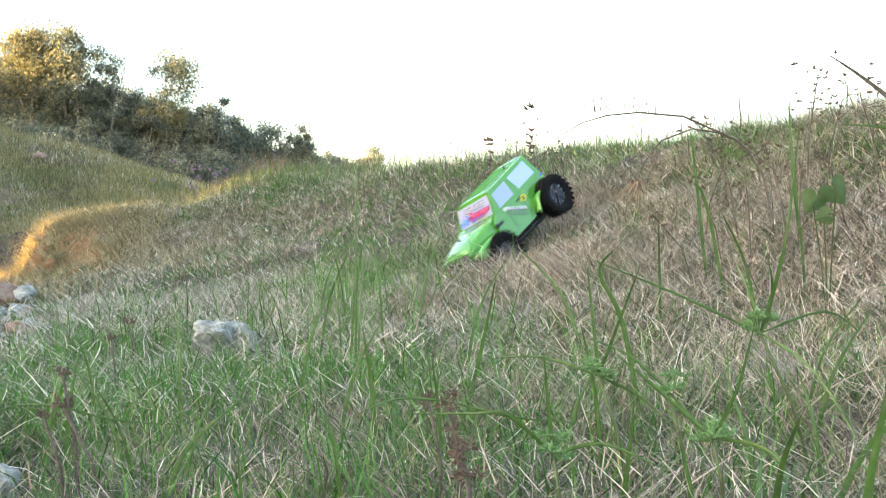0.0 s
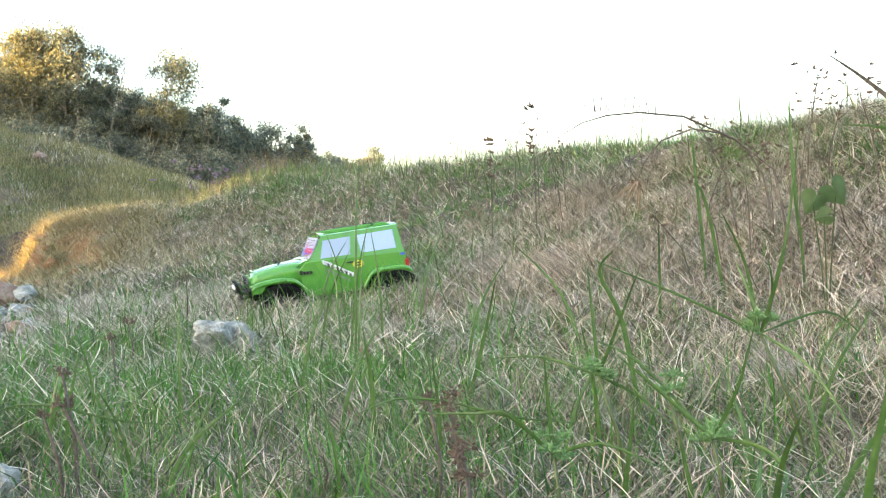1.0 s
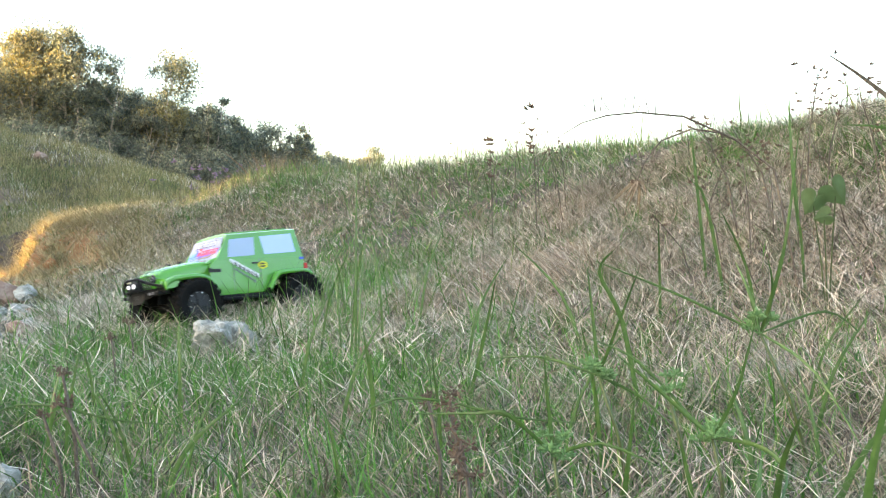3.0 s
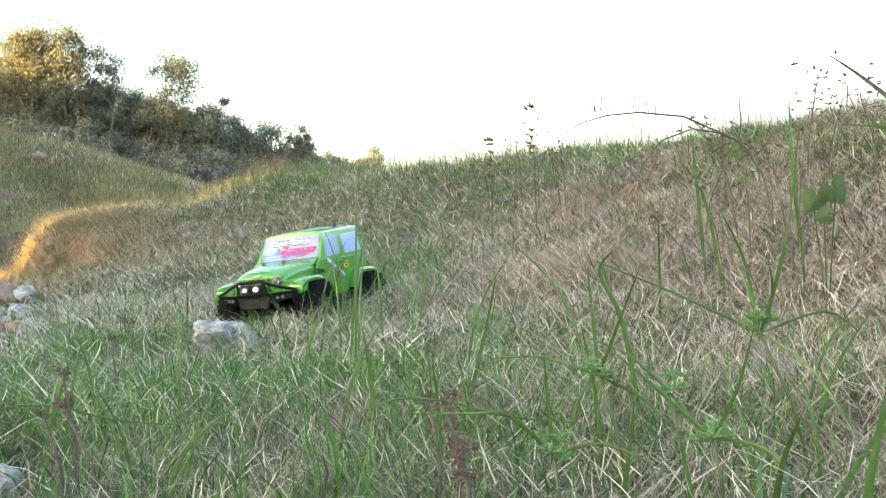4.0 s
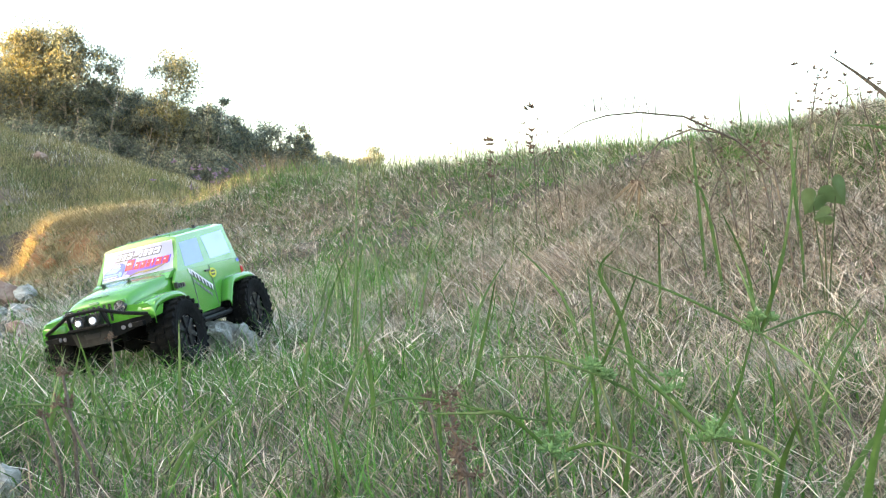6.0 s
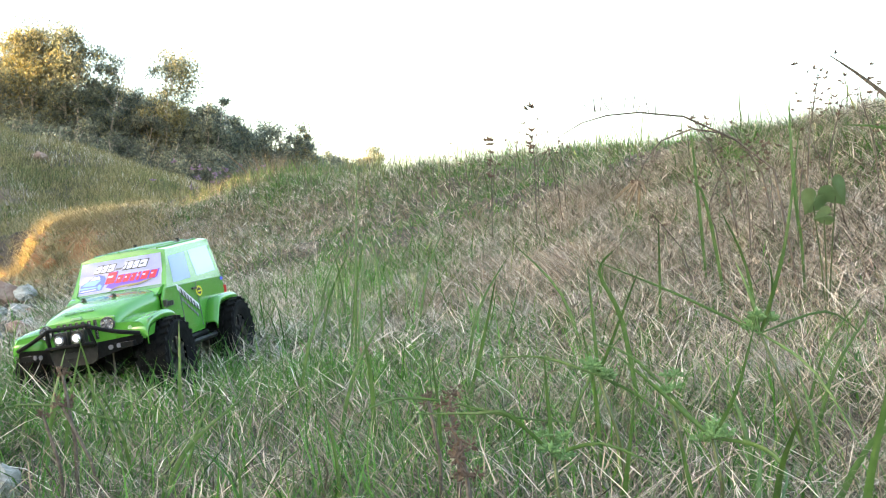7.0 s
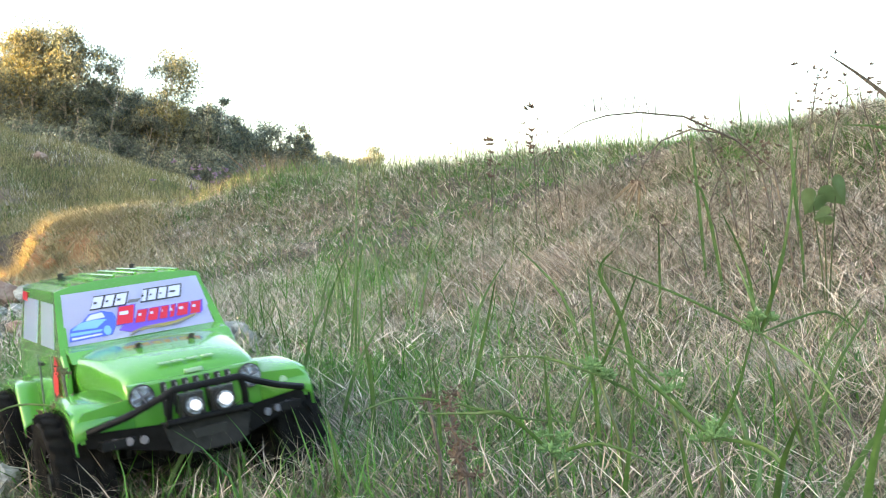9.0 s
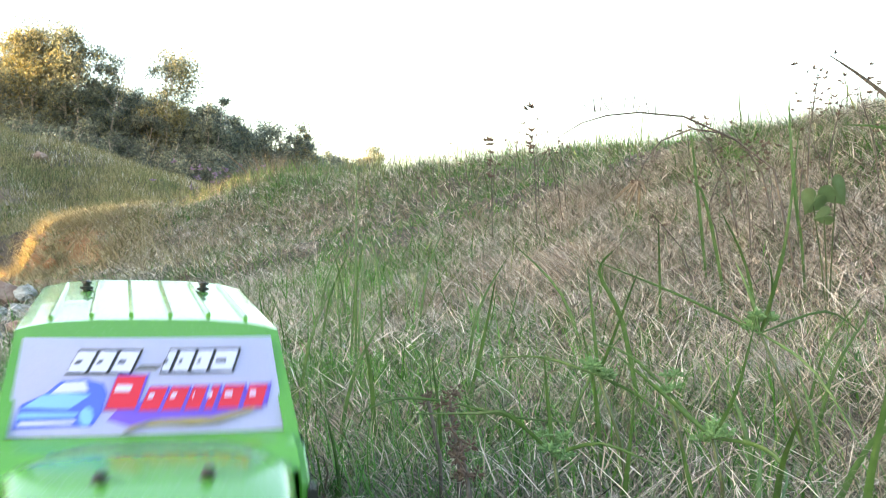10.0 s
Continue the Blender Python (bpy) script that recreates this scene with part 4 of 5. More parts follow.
    for k in range(4):
        x = 0.106 - 0.0085 * k
        for sgn, f in ((1, L), (-1, R)):
            bm = box(bmesh.new(), (x - 0.0065, sgn * 0.0785 - 0.0055, 0.128), (x, sgn * 0.0785 + 0.0055, 0.136 if k else 0.139), 0.0004)
            if sgn > 0:
                for v in bm.verts:
                    v.co.y = 0.0905 - (0.104 - v.co.x) * 0.02 if v.co.y > 0.0785 else 0.085
                part("dark_print_bar", bm, M["black"], car)
            else:
                bm.free()
    decal(car, "blue_print_tag", [(-0.163, 0.150), (-0.175, 0.150), (-0.175, 0.156), (-0.163, 0.156)], M["blue"], 0.0012, L, o)
    decal(car, "red_roof_print", [(-0.125, 0.214), (-0.160, 0.216), (-0.160, 0.226), (-0.125, 0.224)], M["red"], 0.0012, lambda x, z: Vector((x, -side_y(z), z)), (0, -1, 0.15))
    decal(car, "red_side_print", [(0.060, 0.158), (0.040, 0.130), (0.046, 0.100), (0.066, 0.120), (0.072, 0.150)], M["red"], 0.0012, R, (0, -1, 0.05), "red side print")
    decal(car, "side_print", [(0.046, 0.112), (0.030, 0.106), (0.000, 0.082), (0.030, 0.084)], M["white"], 0.0012, R, (0, -1, 0.05))
    for k in range(4):
        x, z = 0.040 - 0.009 * k, 0.106 - 0.006 * k
        decal(car, "side_print_bar", [(x, z), (x - 0.005, z - 0.004), (x - 0.008, z - 0.014), (x - 0.003, z - 0.010)], M["black"], 0.0017, R, (0, -1, 0.05))
    # body clips
    for x, y, z in ((0.149, 0.0257, 0.157), (0.149, -0.0257, 0.157), (-0.1057, 0.041, 0.2335), (-0.1057, -0.041, 0.2335)):
        bm = bmesh.new()
        disc(bm, (x, y, z + 0.002), (0, 0, 1), 0.0026, 0.008, 10)
        tube(bm, [(x - 0.006, y, z + 0.004), (x + 0.003, y + 0.003, z + 0.005), (x + 0.006, y, z + 0.006), (x + 0.003, y - 0.003, z + 0.005)], 0.0009, 5)
        disc(bm, (x, y, z + 0.001), (0, 0, 1), 0.0045, 0.002, 12)
        part("body_clip", bm, M["black"], car, "black body clip")

    # chassis, axles and links
    bm = bmesh.new()
    for sign in (1, -1):
        box(bm, (-0.165, sign * 0.032 - 0.005, 0.062), (0.215, sign * 0.032 + 0.005, 0.090), 0.002)
    box(bm, (-0.05, -0.030, 0.052), (0.09, 0.030, 0.088), 0.004)
    box(bm, (-0.02, -0.045, 0.086), (0.06, 0.045, 0.106), 0.004)
    part("chassis", bm, M["steel"], car, "black chassis rails")
    for ax in (0.156, -0.142):
        bm = bmesh.new()
        tube(bm, [(ax, -0.085, 0.052), (ax, 0.085, 0.052)], 0.0085, 10)
        bmesh.ops.create_uvsphere(bm, u_segments=12, v_segments=8, radius=0.018, matrix=Matrix.Translation((ax, 0.012, 0.052)))
        for sign in (1, -1):
            tube(bm, [(ax, sign * 0.045, 0.055), (ax * 0.35, sign * 0.028, 0.060)], 0.0035, 6)
        part("axle", bm, M["steel"], car)
        for sign in (1, -1):
            bm = bmesh.new()
            tube(bm, [(ax, sign * 0.052, 0.058), (ax * 0.92, sign * 0.042, 0.108)], 0.007, 10)
            tube(bm, [(ax * 0.96, sign * 0.047, 0.083), (ax * 0.92, sign * 0.042, 0.110)], 0.0095, 10)
            part("shock_absorber", bm, M["rim"], car)
    for sign in (1, -1):
        bm = bmesh.new()
        tube(bm, [(0.088, sign * 0.050, 0.066), (0.084, sign * 0.098, 0.062), (0.070, sign * 0.104, 0.060), (-0.050, sign * 0.104, 0.060), (-0.062, sign * 0.098, 0.062), (-0.066, sign * 0.05, 0.066)], 0.0045, 8)
        tube(bm, [(0.080, sign * 0.086, 0.066), (-0.058, sign * 0.086, 0.066)], 0.0045, 8)
        part("side_rail", bm, M["steel"], car, "black tube side rail")

    # front bumper with bull bar and two lit lamps
    bm = bmesh.new()
    prism(bm, [(-0.040, 0.098), (-0.034, 0.073), (-0.026, 0.068), (0.026, 0.068), (0.034, 0.073), (0.040, 0.098)], "x", 0.246, 0.254)
    bumper = part("front_bumper", bm, M["plate"], car, "grey steel bumper plate")
    bm = prism(bmesh.new(), [(-0.016, 0.088), (-0.013, 0.080), (0.013, 0.080), (0.016, 0.088)], "x", 0.2535, 0.2550)
    part("bumper_slot", bm, M["black"], bumper)
    for sign in (1, -1):
        bm = bmesh.new()
        v0 = [(0.254, 0.038, 0.098), (0.2325, 0.100, 0.100), (0.2325, 0.100, 0.088), (0.254, 0.036, 0.074)]
        v = [bm.verts.new((x, sign * y, z)) for x, y, z in v0]
        bm.faces.new(v if sign < 0 else v[::-1])
        bmesh.ops.solidify(bm, geom=list(bm.faces), thickness=0.005)
        wg = part("bumper_wing", bm, M["steel"], bumper)
        for k in range(3):
            q = 0.3 + 0.18 * k
            cx, cy, cz = 0.254 + (0.2325 - 0.254) * q, sign * (0.037 + 0.063 * q), 0.0865 + 0.004 * q
            bm = disc(bmesh.new(), (cx + 0.0022, cy, cz), (0.9, sign * 0.35, 0), 0.0036, 0.002, 10)
            part("bumper_hole", bm, M["grey"], wg)
    bm = box(bmesh.new(), (0.215, -0.09, 0.084), (0.246, 0.09, 0.092), 0.001)
    part("bumper_mount", bm, M["steel"], bumper)
    bm = bmesh.new()
    tube(bm, [(0.236, 0.098, 0.101), (0.252, 0.068, 0.110), (0.262, 0.040, 0.121), (0.264, 0.030, 0.126), (0.264, -0.030, 0.126), (0.262, -0.040, 0.121), (0.252, -0.068, 0.110), (0.236, -0.098, 0.101)], 0.0032, 8)
    for sign in (1, -1):
        tube(bm, [(0.264, sign * 0.031, 0.126), (0.260, sign * 0.034, 0.110), (0.254, sign * 0.035, 0.094)], 0.0032, 8)
    tube(bm, [(0.252, -0.098, 0.100), (0.262, -0.038, 0.0985), (0.262, 0.038, 0.0985), (0.236, 0.098, 0.100)][1:3], 0.0030, 8)
    part("bull_bar", bm, M["steel"], bumper, "black tube bull bar")
    for sign in (1, -1):
        bm = disc(bmesh.new(), (0.2580, sign * 0.0136, 0.1097), (1, 0, 0), 0.0100, 0.012, 20)
        box(bm, (0.250, sign * 0.0136 - 0.011, 0.0990), (0.260, sign * 0.0136 + 0.011, 0.1205), 0.002)
        lp = part("spot_lamp", bm, M["black"], bumper, "round black spot lamp, switched on")
        bm = disc(bmesh.new(), (0.2648, sign * 0.0136, 0.1097), (1, 0, 0), 0.0076, 0.003, 20)
        part("spot_reflector", bm, M["lens"], lp, "silver reflector")
        bm = disc(bmesh.new(), (0.2668, sign * 0.0136 + 0.0004, 0.1100), (1, 0, 0), 0.0054 if sign > 0 else 0.0046, 0.003, 16)
        part("spot_bulb", bm, M["lamp"], lp, "glowing white bulb")

    # wheels
    bm = box(bmesh.new(), (-0.003, -0.0068, -0.0042), (0.003, 0.0068, 0.0042))
    lug_mesh = bpy.data.meshes.new("tread_block")
    bm.to_mesh(lug_mesh)
    bm.free()
    lug_mesh.materials.append(M["tyre"])

    def make_wheel(ax, sign):
        wheel = new("wheel")
        wheel.parent = car
        wheel.location = (ax, sign * 0.100, 0.053)
        bm = bmesh.new()
        prof = [(0.030, -0.019), (0.044, -0.024), (0.053, -0.0255), (0.0575, -0.021), (0.0585, -0.008), (0.0585, 0.008), (0.0575, 0.021), (0.053, 0.0255), (0.044, 0.024), (0.030, 0.019)]
        n = 36
        rings = [[bm.verts.new((r * math.cos(2 * math.pi * k / n), y, r * math.sin(2 * math.pi * k / n))) for r, y in prof] for k in range(n)]
        for k in range(n):
            for j in range(len(prof) - 1):
                bm.faces.new((rings[k][j], rings[k][j + 1], rings[(k + 1) % n][j + 1], rings[(k + 1) % n][j]))
        tyre = part("tyre", bm, M["tyre"], wheel, "black off-road tyre with lugs")
        for k in range(24):
            for row, y in enumerate((-0.0175, 0, 0.0175)):
                a = 2 * math.pi * (k + 0.5 * (row % 2)) / 24
                lug = new("tread_block", lug_mesh)
                lug.parent = wheel
                lug.matrix_basis = Matrix.Rotation(a, 4, "Y") @ Matrix.Translation((0.0592, y, 0)) @ Matrix.Rotation(0.35 * (row - 1), 4, "X")
        bm = bmesh.new()
        disc(bm, (0, 0, 0), (0, 1, 0), 0.031, 0.030, 24)
        disc(bm, (0, sign * 0.016, 0), (0, 1, 0), 0.008, 0.012, 12)
        for k in range(6):
            sp_ = bmesh.new()
            box(sp_, (0.006, sign * 0.0165 - 0.002, -0.0035), (0.029, sign * 0.0165 + 0.002, 0.0035), 0.001)
            bmesh.ops.transform(sp_, verts=sp_.verts, matrix=Matrix.Rotation(2 * math.pi * k / 6, 4, "Y"))
            me = bpy.data.meshes.new("spoke")
            sp_.to_mesh(me)
            sp_.free()
            bm.from_mesh(me)
            bpy.data.meshes.remove(me)
        part("rim", bm, M["rim"], wheel)
        bm = bmesh.new()
        for k in range(12):
            a = 2 * math.pi * k / 12
            disc(bm, (0.0275 * math.cos(a), sign * 0.0165, 0.0275 * math.sin(a)), (0, 1, 0), 0.0016, 0.004, 6)
        part("rim_bolts", bm, M["chrome"], wheel)
        return wheel

    wheels = [make_wheel(ax, s) for ax in (0.156, -0.142) for s in (1, -1)]
    return car, wheels


car, car_wheels = build_car()


# ---- single plants and stones ----
def ribbon(bm, pts, width, fold=0.25):
    """A long leaf: a tapered, gently folded strip along points, with thickness in its keel."""
    pts = [Vector(p) for p in pts]
    fine = []
    for i in range(len(pts) - 1):
        p0, p1, p2, p3 = pts[max(i - 1, 0)], pts[i], pts[i + 1], pts[min(i + 2, len(pts) - 1)]
        for k in range(4):
            t = k / 4
            fine.append(0.5 * ((2 * p1) + (p2 - p0) * t + (2 * p0 - 5 * p1 + 4 * p2 - p3) * t * t + (3 * p1 - p0 - 3 * p2 + p3) * t ** 3))
    fine.append(pts[-1])
    rows = []
    n = len(fine) - 1
    for i, p in enumerate(fine):
        d = (fine[min(i + 1, n)] - fine[max(i - 1, 0)]).normalized()
        side = d.cross(Vector((0.1, 1, 0.15))).normalized()
        keel = side.cross(d).normalized()
        q = i / n
        w = width * 0.36 * min(1, 0.45 + 2.2 * q) * (1 - q ** 2.2) + 0.0002
        rows.append([bm.verts.new(p - side * w), bm.verts.new(p + keel * w * fold), bm.verts.new(p + side * w), bm.verts.new(p - keel * 0.0003)])
    for a, b in zip(rows, rows[1:]):
        for k in range(4):
            bm.faces.new((a[k], a[(k + 1) % 4], b[(k + 1) % 4], b[k]))
    bmesh.ops.recalc_face_normals(bm, faces=bm.faces)
    return bm


def spikelets(bm, c, radius, count, rng, size=0.0045, up=0.4):
    """A head of many small pointed spikelets."""
    for _ in range(count):
        d = Vector(rng.normal(0, 1, 3))
        if up:
            d.z = abs(d.z) * 0.7 + up * 0.3
        d.normalize()
        p = Vector(c) + d * radius * rng.uniform(0.35, 1.0)
        q = d.to_track_quat("Z", "Y")
        s = size * rng.uniform(0.7, 1.2)
        ring = [bm.verts.new(p + q @ Vector((0.5 * s * math.cos(a), 0.5 * s * math.sin(a), 0))) for a in (0, 1.26, 2.51, 3.77, 5.03)]
        lo, hi = bm.verts.new(p + q @ Vector((0, 0, -1.1 * s))), bm.verts.new(p + q @ Vector((0, 0, 1.4 * s)))
        for k in range(5):
            bm.faces.new((ring[k], ring[(k + 1) % 5], hi))
            bm.faces.new((ring[(k + 1) % 5], ring[k], lo))
    return bm


def foot(x, y):
    return (x, y, float(ground_z(x, y)) - 0.01)


def sedge(seed, head, base, bracts, size=0.0135, ripe=False, label=""):
    """A sedge: three-sided stalk, leaf-like bracts that spread under a head of spikelets."""
    rng = np.random.RandomState(seed)
    root = new("sedge_plant")
    head, base = Vector(head), Vector(foot(*base))
    root.location = base
    tagged(root, label or ("brown ripe sedge head on a thin stalk" if ripe else "green flat sedge with a knobbly seed head"), "sedge", group="sedges in the grass")
    to = lambda p: Vector(p) - base
    mid = base.lerp(head, 0.55) + Vector((0.004, 0, 0.006))
    bm = tube(bmesh.new(), [Vector((0, 0, 0)), to(mid), to(head)], [0.0020, 0.0017, 0.0014], 5)
    part("stalk", bm, M["dark_stem" if ripe else "stem"], root, smooth=True)
    for k, b in enumerate(bracts):
        *via, wd = b
        part("bract", ribbon(bmesh.new(), [to(head)] + [to(p) for p in via], wd * 0.72), M["long_leaf"], root)
    bm = bmesh.new()
    for k in range(5 if not ripe else 4):
        a = 2 * math.pi * k / 5 + rng.uniform(0, 1)
        c = to(head) + Vector((math.cos(a) * size * 0.62, math.sin(a) * size * 0.5, size * (rng.uniform(-0.7, 0.9) if ripe else rng.uniform(-0.2, 1.2))))
        spikelets(bm, c, size * 0.55, 14 if ripe else 40, rng, size * (0.19 if ripe else 0.17), 0 if ripe else 0.2)
        tube(bm, [to(head), c], 0.0008, 4)
    part("seed_head", bm, M["seed" if ripe else "sedge"], root)
    return root


M["long_leaf"] = mottled("long_green_leaf", [(0.25, (0.024, 0.065, 0.012)), (0.5, (0.055, 0.125, 0.024)), (0.75, (0.13, 0.19, 0.075))], 25.0, 0.4, 0.1, 6.0)
M["dead_leaf"] = mottled("dead_leaf", [(0.3, (0.12, 0.08, 0.05)), (0.7, (0.36, 0.28, 0.19))], 60.0, 0.8, 0.2)


def rock(name, x, y, size, seed, mat, label, sink=0.35, lift=0.0):
    rng = np.random.RandomState(seed)
    bm = bmesh.new()
    bmesh.ops.create_icosphere(bm, subdivisions=5 if max(size) > 0.06 and y < 3 else 3, radius=1.0)
    off = Vector(rng.uniform(-50, 50, 3))
    cuts = [Vector(rng.normal(0, 1, 3)).normalized() for _ in range(6)]
    for v in bm.verts:
        n1 = noise.noise(v.co * 0.9 + off)
        n2 = noise.noise(v.co * 2.6 + off)
        n3 = noise.noise(v.co * 8.0 + off)
        v.co *= 1 + 0.40 * n1 + 0.24 * n2 + 0.09 * n3 + 0.04 * noise.noise(v.co * 20 + off)
        # broken, flat faces
        for d in cuts:
            over = v.co.dot(d) - 0.64
            if over > 0:
                v.co -= d * over * 0.85
    bmesh.ops.scale(bm, vec=size, verts=bm.verts)
    ob = mesh_object(name, bm, M[mat], smooth=False)
    ob.location = (x, y, float(ground_z(x, y)) + size[2] * (1 - 2 * sink) + lift)
    ob.rotation_euler = (rng.uniform(-.2, .2), rng.uniform(-.2, .2), rng.uniform(0, 6))
    return tagged(ob, label, "rock")


def build_stones():
    rock("rock", -0.430, 1.94, (0.066, 0.048, 0.038), 3, "rock", "pale grey weathered rock lying in the grass", 0.25, 0.024)
    rock("rock", -0.385, 1.925, (0.032, 0.026, 0.038), 17, "rock", "pale grey broken rock beside a larger one", 0.2, 0.012)
    rock("stone", -0.295, 1.80, (0.013, 0.012, 0.014), 4, "rock", "small pale stone in the grass", 0.0, 0.02)
    rock("stone", -0.245, 1.82, (0.022, 0.016, 0.014), 5, "rock_red", "small grey-red stone in the grass", 0.0, 0.015)
    rock("stone", -0.130, 1.72, (0.018, 0.014, 0.012), 6, "rock_red", "small grey-red stone in the grass", 0.0, 0.015)
    rock("stone", -0.180, 1.78, (0.010, 0.010, 0.010), 16, "rock", "small pale stone in the grass", 0.0, 0.02)
    rock("rock", -0.440, 0.985, (0.030, 0.026, 0.022), 7, "rock", "pale rock at the edge of the gully", 0.2, 0.0)
    rock("rock", -2.30, 5.20, (0.11, 0.09, 0.10), 8, "rock_red", "dark red-brown boulder at the gully's edge", 0.2)
    rock("rock", -2.17, 5.15, (0.08, 0.06, 0.045), 9, "rock", "pale flat rock at the gully's edge", 0.1, 0.03)
    rng = np.random.RandomState(31)
    for k in range(46):
        y = rng.uniform(2.6, 4.8)
        x = -y * rng.uniform(0.405, 0.475)
        s = rng.uniform(0.015, 0.05)
        rock("stone", x, y, (s, s * rng.uniform(.6, .9), s * rng.uniform(.5, .8)), 40 + k, "rock" if rng.rand() < 0.6 else "rock_red", "loose stone in the dry gully", 0.2)
    for k in range(40):
        tau, s = rng.uniform(6.4, 9.6), rng.uniform(0.62, 1.0)
        a = rng.uniform(0.02, 0.07)
        rock("clay_clod", 0.878 * s - 0.478 * tau, 0.478 * s + 0.878 * tau, (a, a * .8, a * .7), 140 + k, "clay", "crumbled orange clay clod below the edge", 0.3)
    rock("boulder", -7.65, 18.9, (0.20, 0.16, 0.12), 90, "rock_red", "weathered boulder on the grassy hill", 0.3)


def build_plants():
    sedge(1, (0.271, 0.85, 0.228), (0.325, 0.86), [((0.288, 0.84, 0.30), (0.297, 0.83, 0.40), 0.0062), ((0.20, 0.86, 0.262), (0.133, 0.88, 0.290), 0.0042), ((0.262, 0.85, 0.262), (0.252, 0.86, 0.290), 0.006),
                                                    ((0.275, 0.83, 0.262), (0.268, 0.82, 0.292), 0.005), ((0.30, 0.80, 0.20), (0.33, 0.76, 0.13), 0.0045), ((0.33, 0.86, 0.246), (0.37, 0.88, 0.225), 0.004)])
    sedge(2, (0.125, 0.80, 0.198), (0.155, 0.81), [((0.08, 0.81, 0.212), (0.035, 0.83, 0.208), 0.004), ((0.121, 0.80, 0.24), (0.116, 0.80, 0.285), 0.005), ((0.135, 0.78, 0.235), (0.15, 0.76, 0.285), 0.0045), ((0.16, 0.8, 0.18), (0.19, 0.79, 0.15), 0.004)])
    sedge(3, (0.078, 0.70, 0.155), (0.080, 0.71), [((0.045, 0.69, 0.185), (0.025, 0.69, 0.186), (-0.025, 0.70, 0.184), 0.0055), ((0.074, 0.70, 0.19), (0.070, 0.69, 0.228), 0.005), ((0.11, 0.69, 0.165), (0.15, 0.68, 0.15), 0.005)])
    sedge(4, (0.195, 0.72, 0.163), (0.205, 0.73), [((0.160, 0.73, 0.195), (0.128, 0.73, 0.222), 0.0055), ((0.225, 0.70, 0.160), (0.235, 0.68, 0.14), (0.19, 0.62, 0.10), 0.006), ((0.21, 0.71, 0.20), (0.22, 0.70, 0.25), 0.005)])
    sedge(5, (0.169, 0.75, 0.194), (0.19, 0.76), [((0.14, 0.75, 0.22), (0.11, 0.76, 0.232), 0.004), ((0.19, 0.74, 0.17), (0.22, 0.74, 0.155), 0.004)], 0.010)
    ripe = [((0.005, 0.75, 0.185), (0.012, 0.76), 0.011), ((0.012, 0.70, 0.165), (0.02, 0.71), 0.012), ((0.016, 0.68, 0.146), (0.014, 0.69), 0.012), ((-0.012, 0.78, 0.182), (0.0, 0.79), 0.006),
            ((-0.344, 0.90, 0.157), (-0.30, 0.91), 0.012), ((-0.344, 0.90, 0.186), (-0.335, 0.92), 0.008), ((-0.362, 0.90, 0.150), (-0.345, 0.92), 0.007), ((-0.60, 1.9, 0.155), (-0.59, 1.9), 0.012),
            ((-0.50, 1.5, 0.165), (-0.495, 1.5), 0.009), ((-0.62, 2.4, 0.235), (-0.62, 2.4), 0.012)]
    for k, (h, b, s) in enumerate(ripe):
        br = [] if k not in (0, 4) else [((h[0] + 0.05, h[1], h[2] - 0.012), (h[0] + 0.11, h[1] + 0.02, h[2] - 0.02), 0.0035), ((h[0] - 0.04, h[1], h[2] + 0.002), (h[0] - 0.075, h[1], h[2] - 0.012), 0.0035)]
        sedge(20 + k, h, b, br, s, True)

    # single tall grass blades and clumps
    def tall(points, width, label="tall fresh green grass blade", mat="long_leaf"):
        p0 = Vector(points[0])
        bm = ribbon(bmesh.new(), [Vector(p) - p0 for p in points], width)
        ob = mesh_object("grass_plant", bm, M[mat])
        ob.location = p0
        tagged(ob, label, "grass", group="tall blades in the grass")

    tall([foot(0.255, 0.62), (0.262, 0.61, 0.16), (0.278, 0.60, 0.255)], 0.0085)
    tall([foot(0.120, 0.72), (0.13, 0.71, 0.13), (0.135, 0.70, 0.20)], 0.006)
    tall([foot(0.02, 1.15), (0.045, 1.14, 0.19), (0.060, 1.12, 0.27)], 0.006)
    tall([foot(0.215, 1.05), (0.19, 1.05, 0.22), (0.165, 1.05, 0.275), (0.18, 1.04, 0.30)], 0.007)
    rng = np.random.RandomState(5)
    spots = [(-0.150, 1.60, 0.26), (-0.142, 1.62, 0.34), (-0.135, 1.58, 0.22), (-0.165, 1.63, 0.20), (-0.10, 1.7, 0.24), (-0.22, 1.75, 0.22), (-0.31, 1.0, 0.15), (-0.29, 0.95, 0.14), (-0.245, 0.92, 0.15),
             (-0.265, 0.9, 0.13), (-0.405, 1.0, 0.15), (-0.39, 1.02, 0.17), (-0.42, 1.05, 0.16), (-0.08, 0.80, 0.11), (-0.07, 1.05, 0.16), (-0.12, 1.1, 0.18), (0.03, 1.5, 0.2), (0.0, 0.9, 0.13), (0.10, 0.9, 0.16),
             (0.14, 0.86, 0.17), (0.24, 0.75, 0.13), (0.27, 0.72, 0.14), (0.30, 0.78, 0.13), (0.23, 0.7, 0.12), (0.33, 0.9, 0.16), (0.36, 1.0, 0.15), (0.22, 1.5, 0.2), (0.35, 1.6, 0.2), (0.48, 1.5, 0.22),
             (-0.33, 1.25, 0.16), (-0.45, 1.3, 0.15), (-0.19, 1.3, 0.17), (-0.05, 1.9, 0.24), (-0.28, 2.2, 0.22), (-0.2, 2.1, 0.25), (0.62, 1.7, 0.2), (0.05, 0.66, 0.09), (-0.15, 0.75, 0.1), (0.17, 0.66, 0.11), (0.2, 0.64, 0.1)]
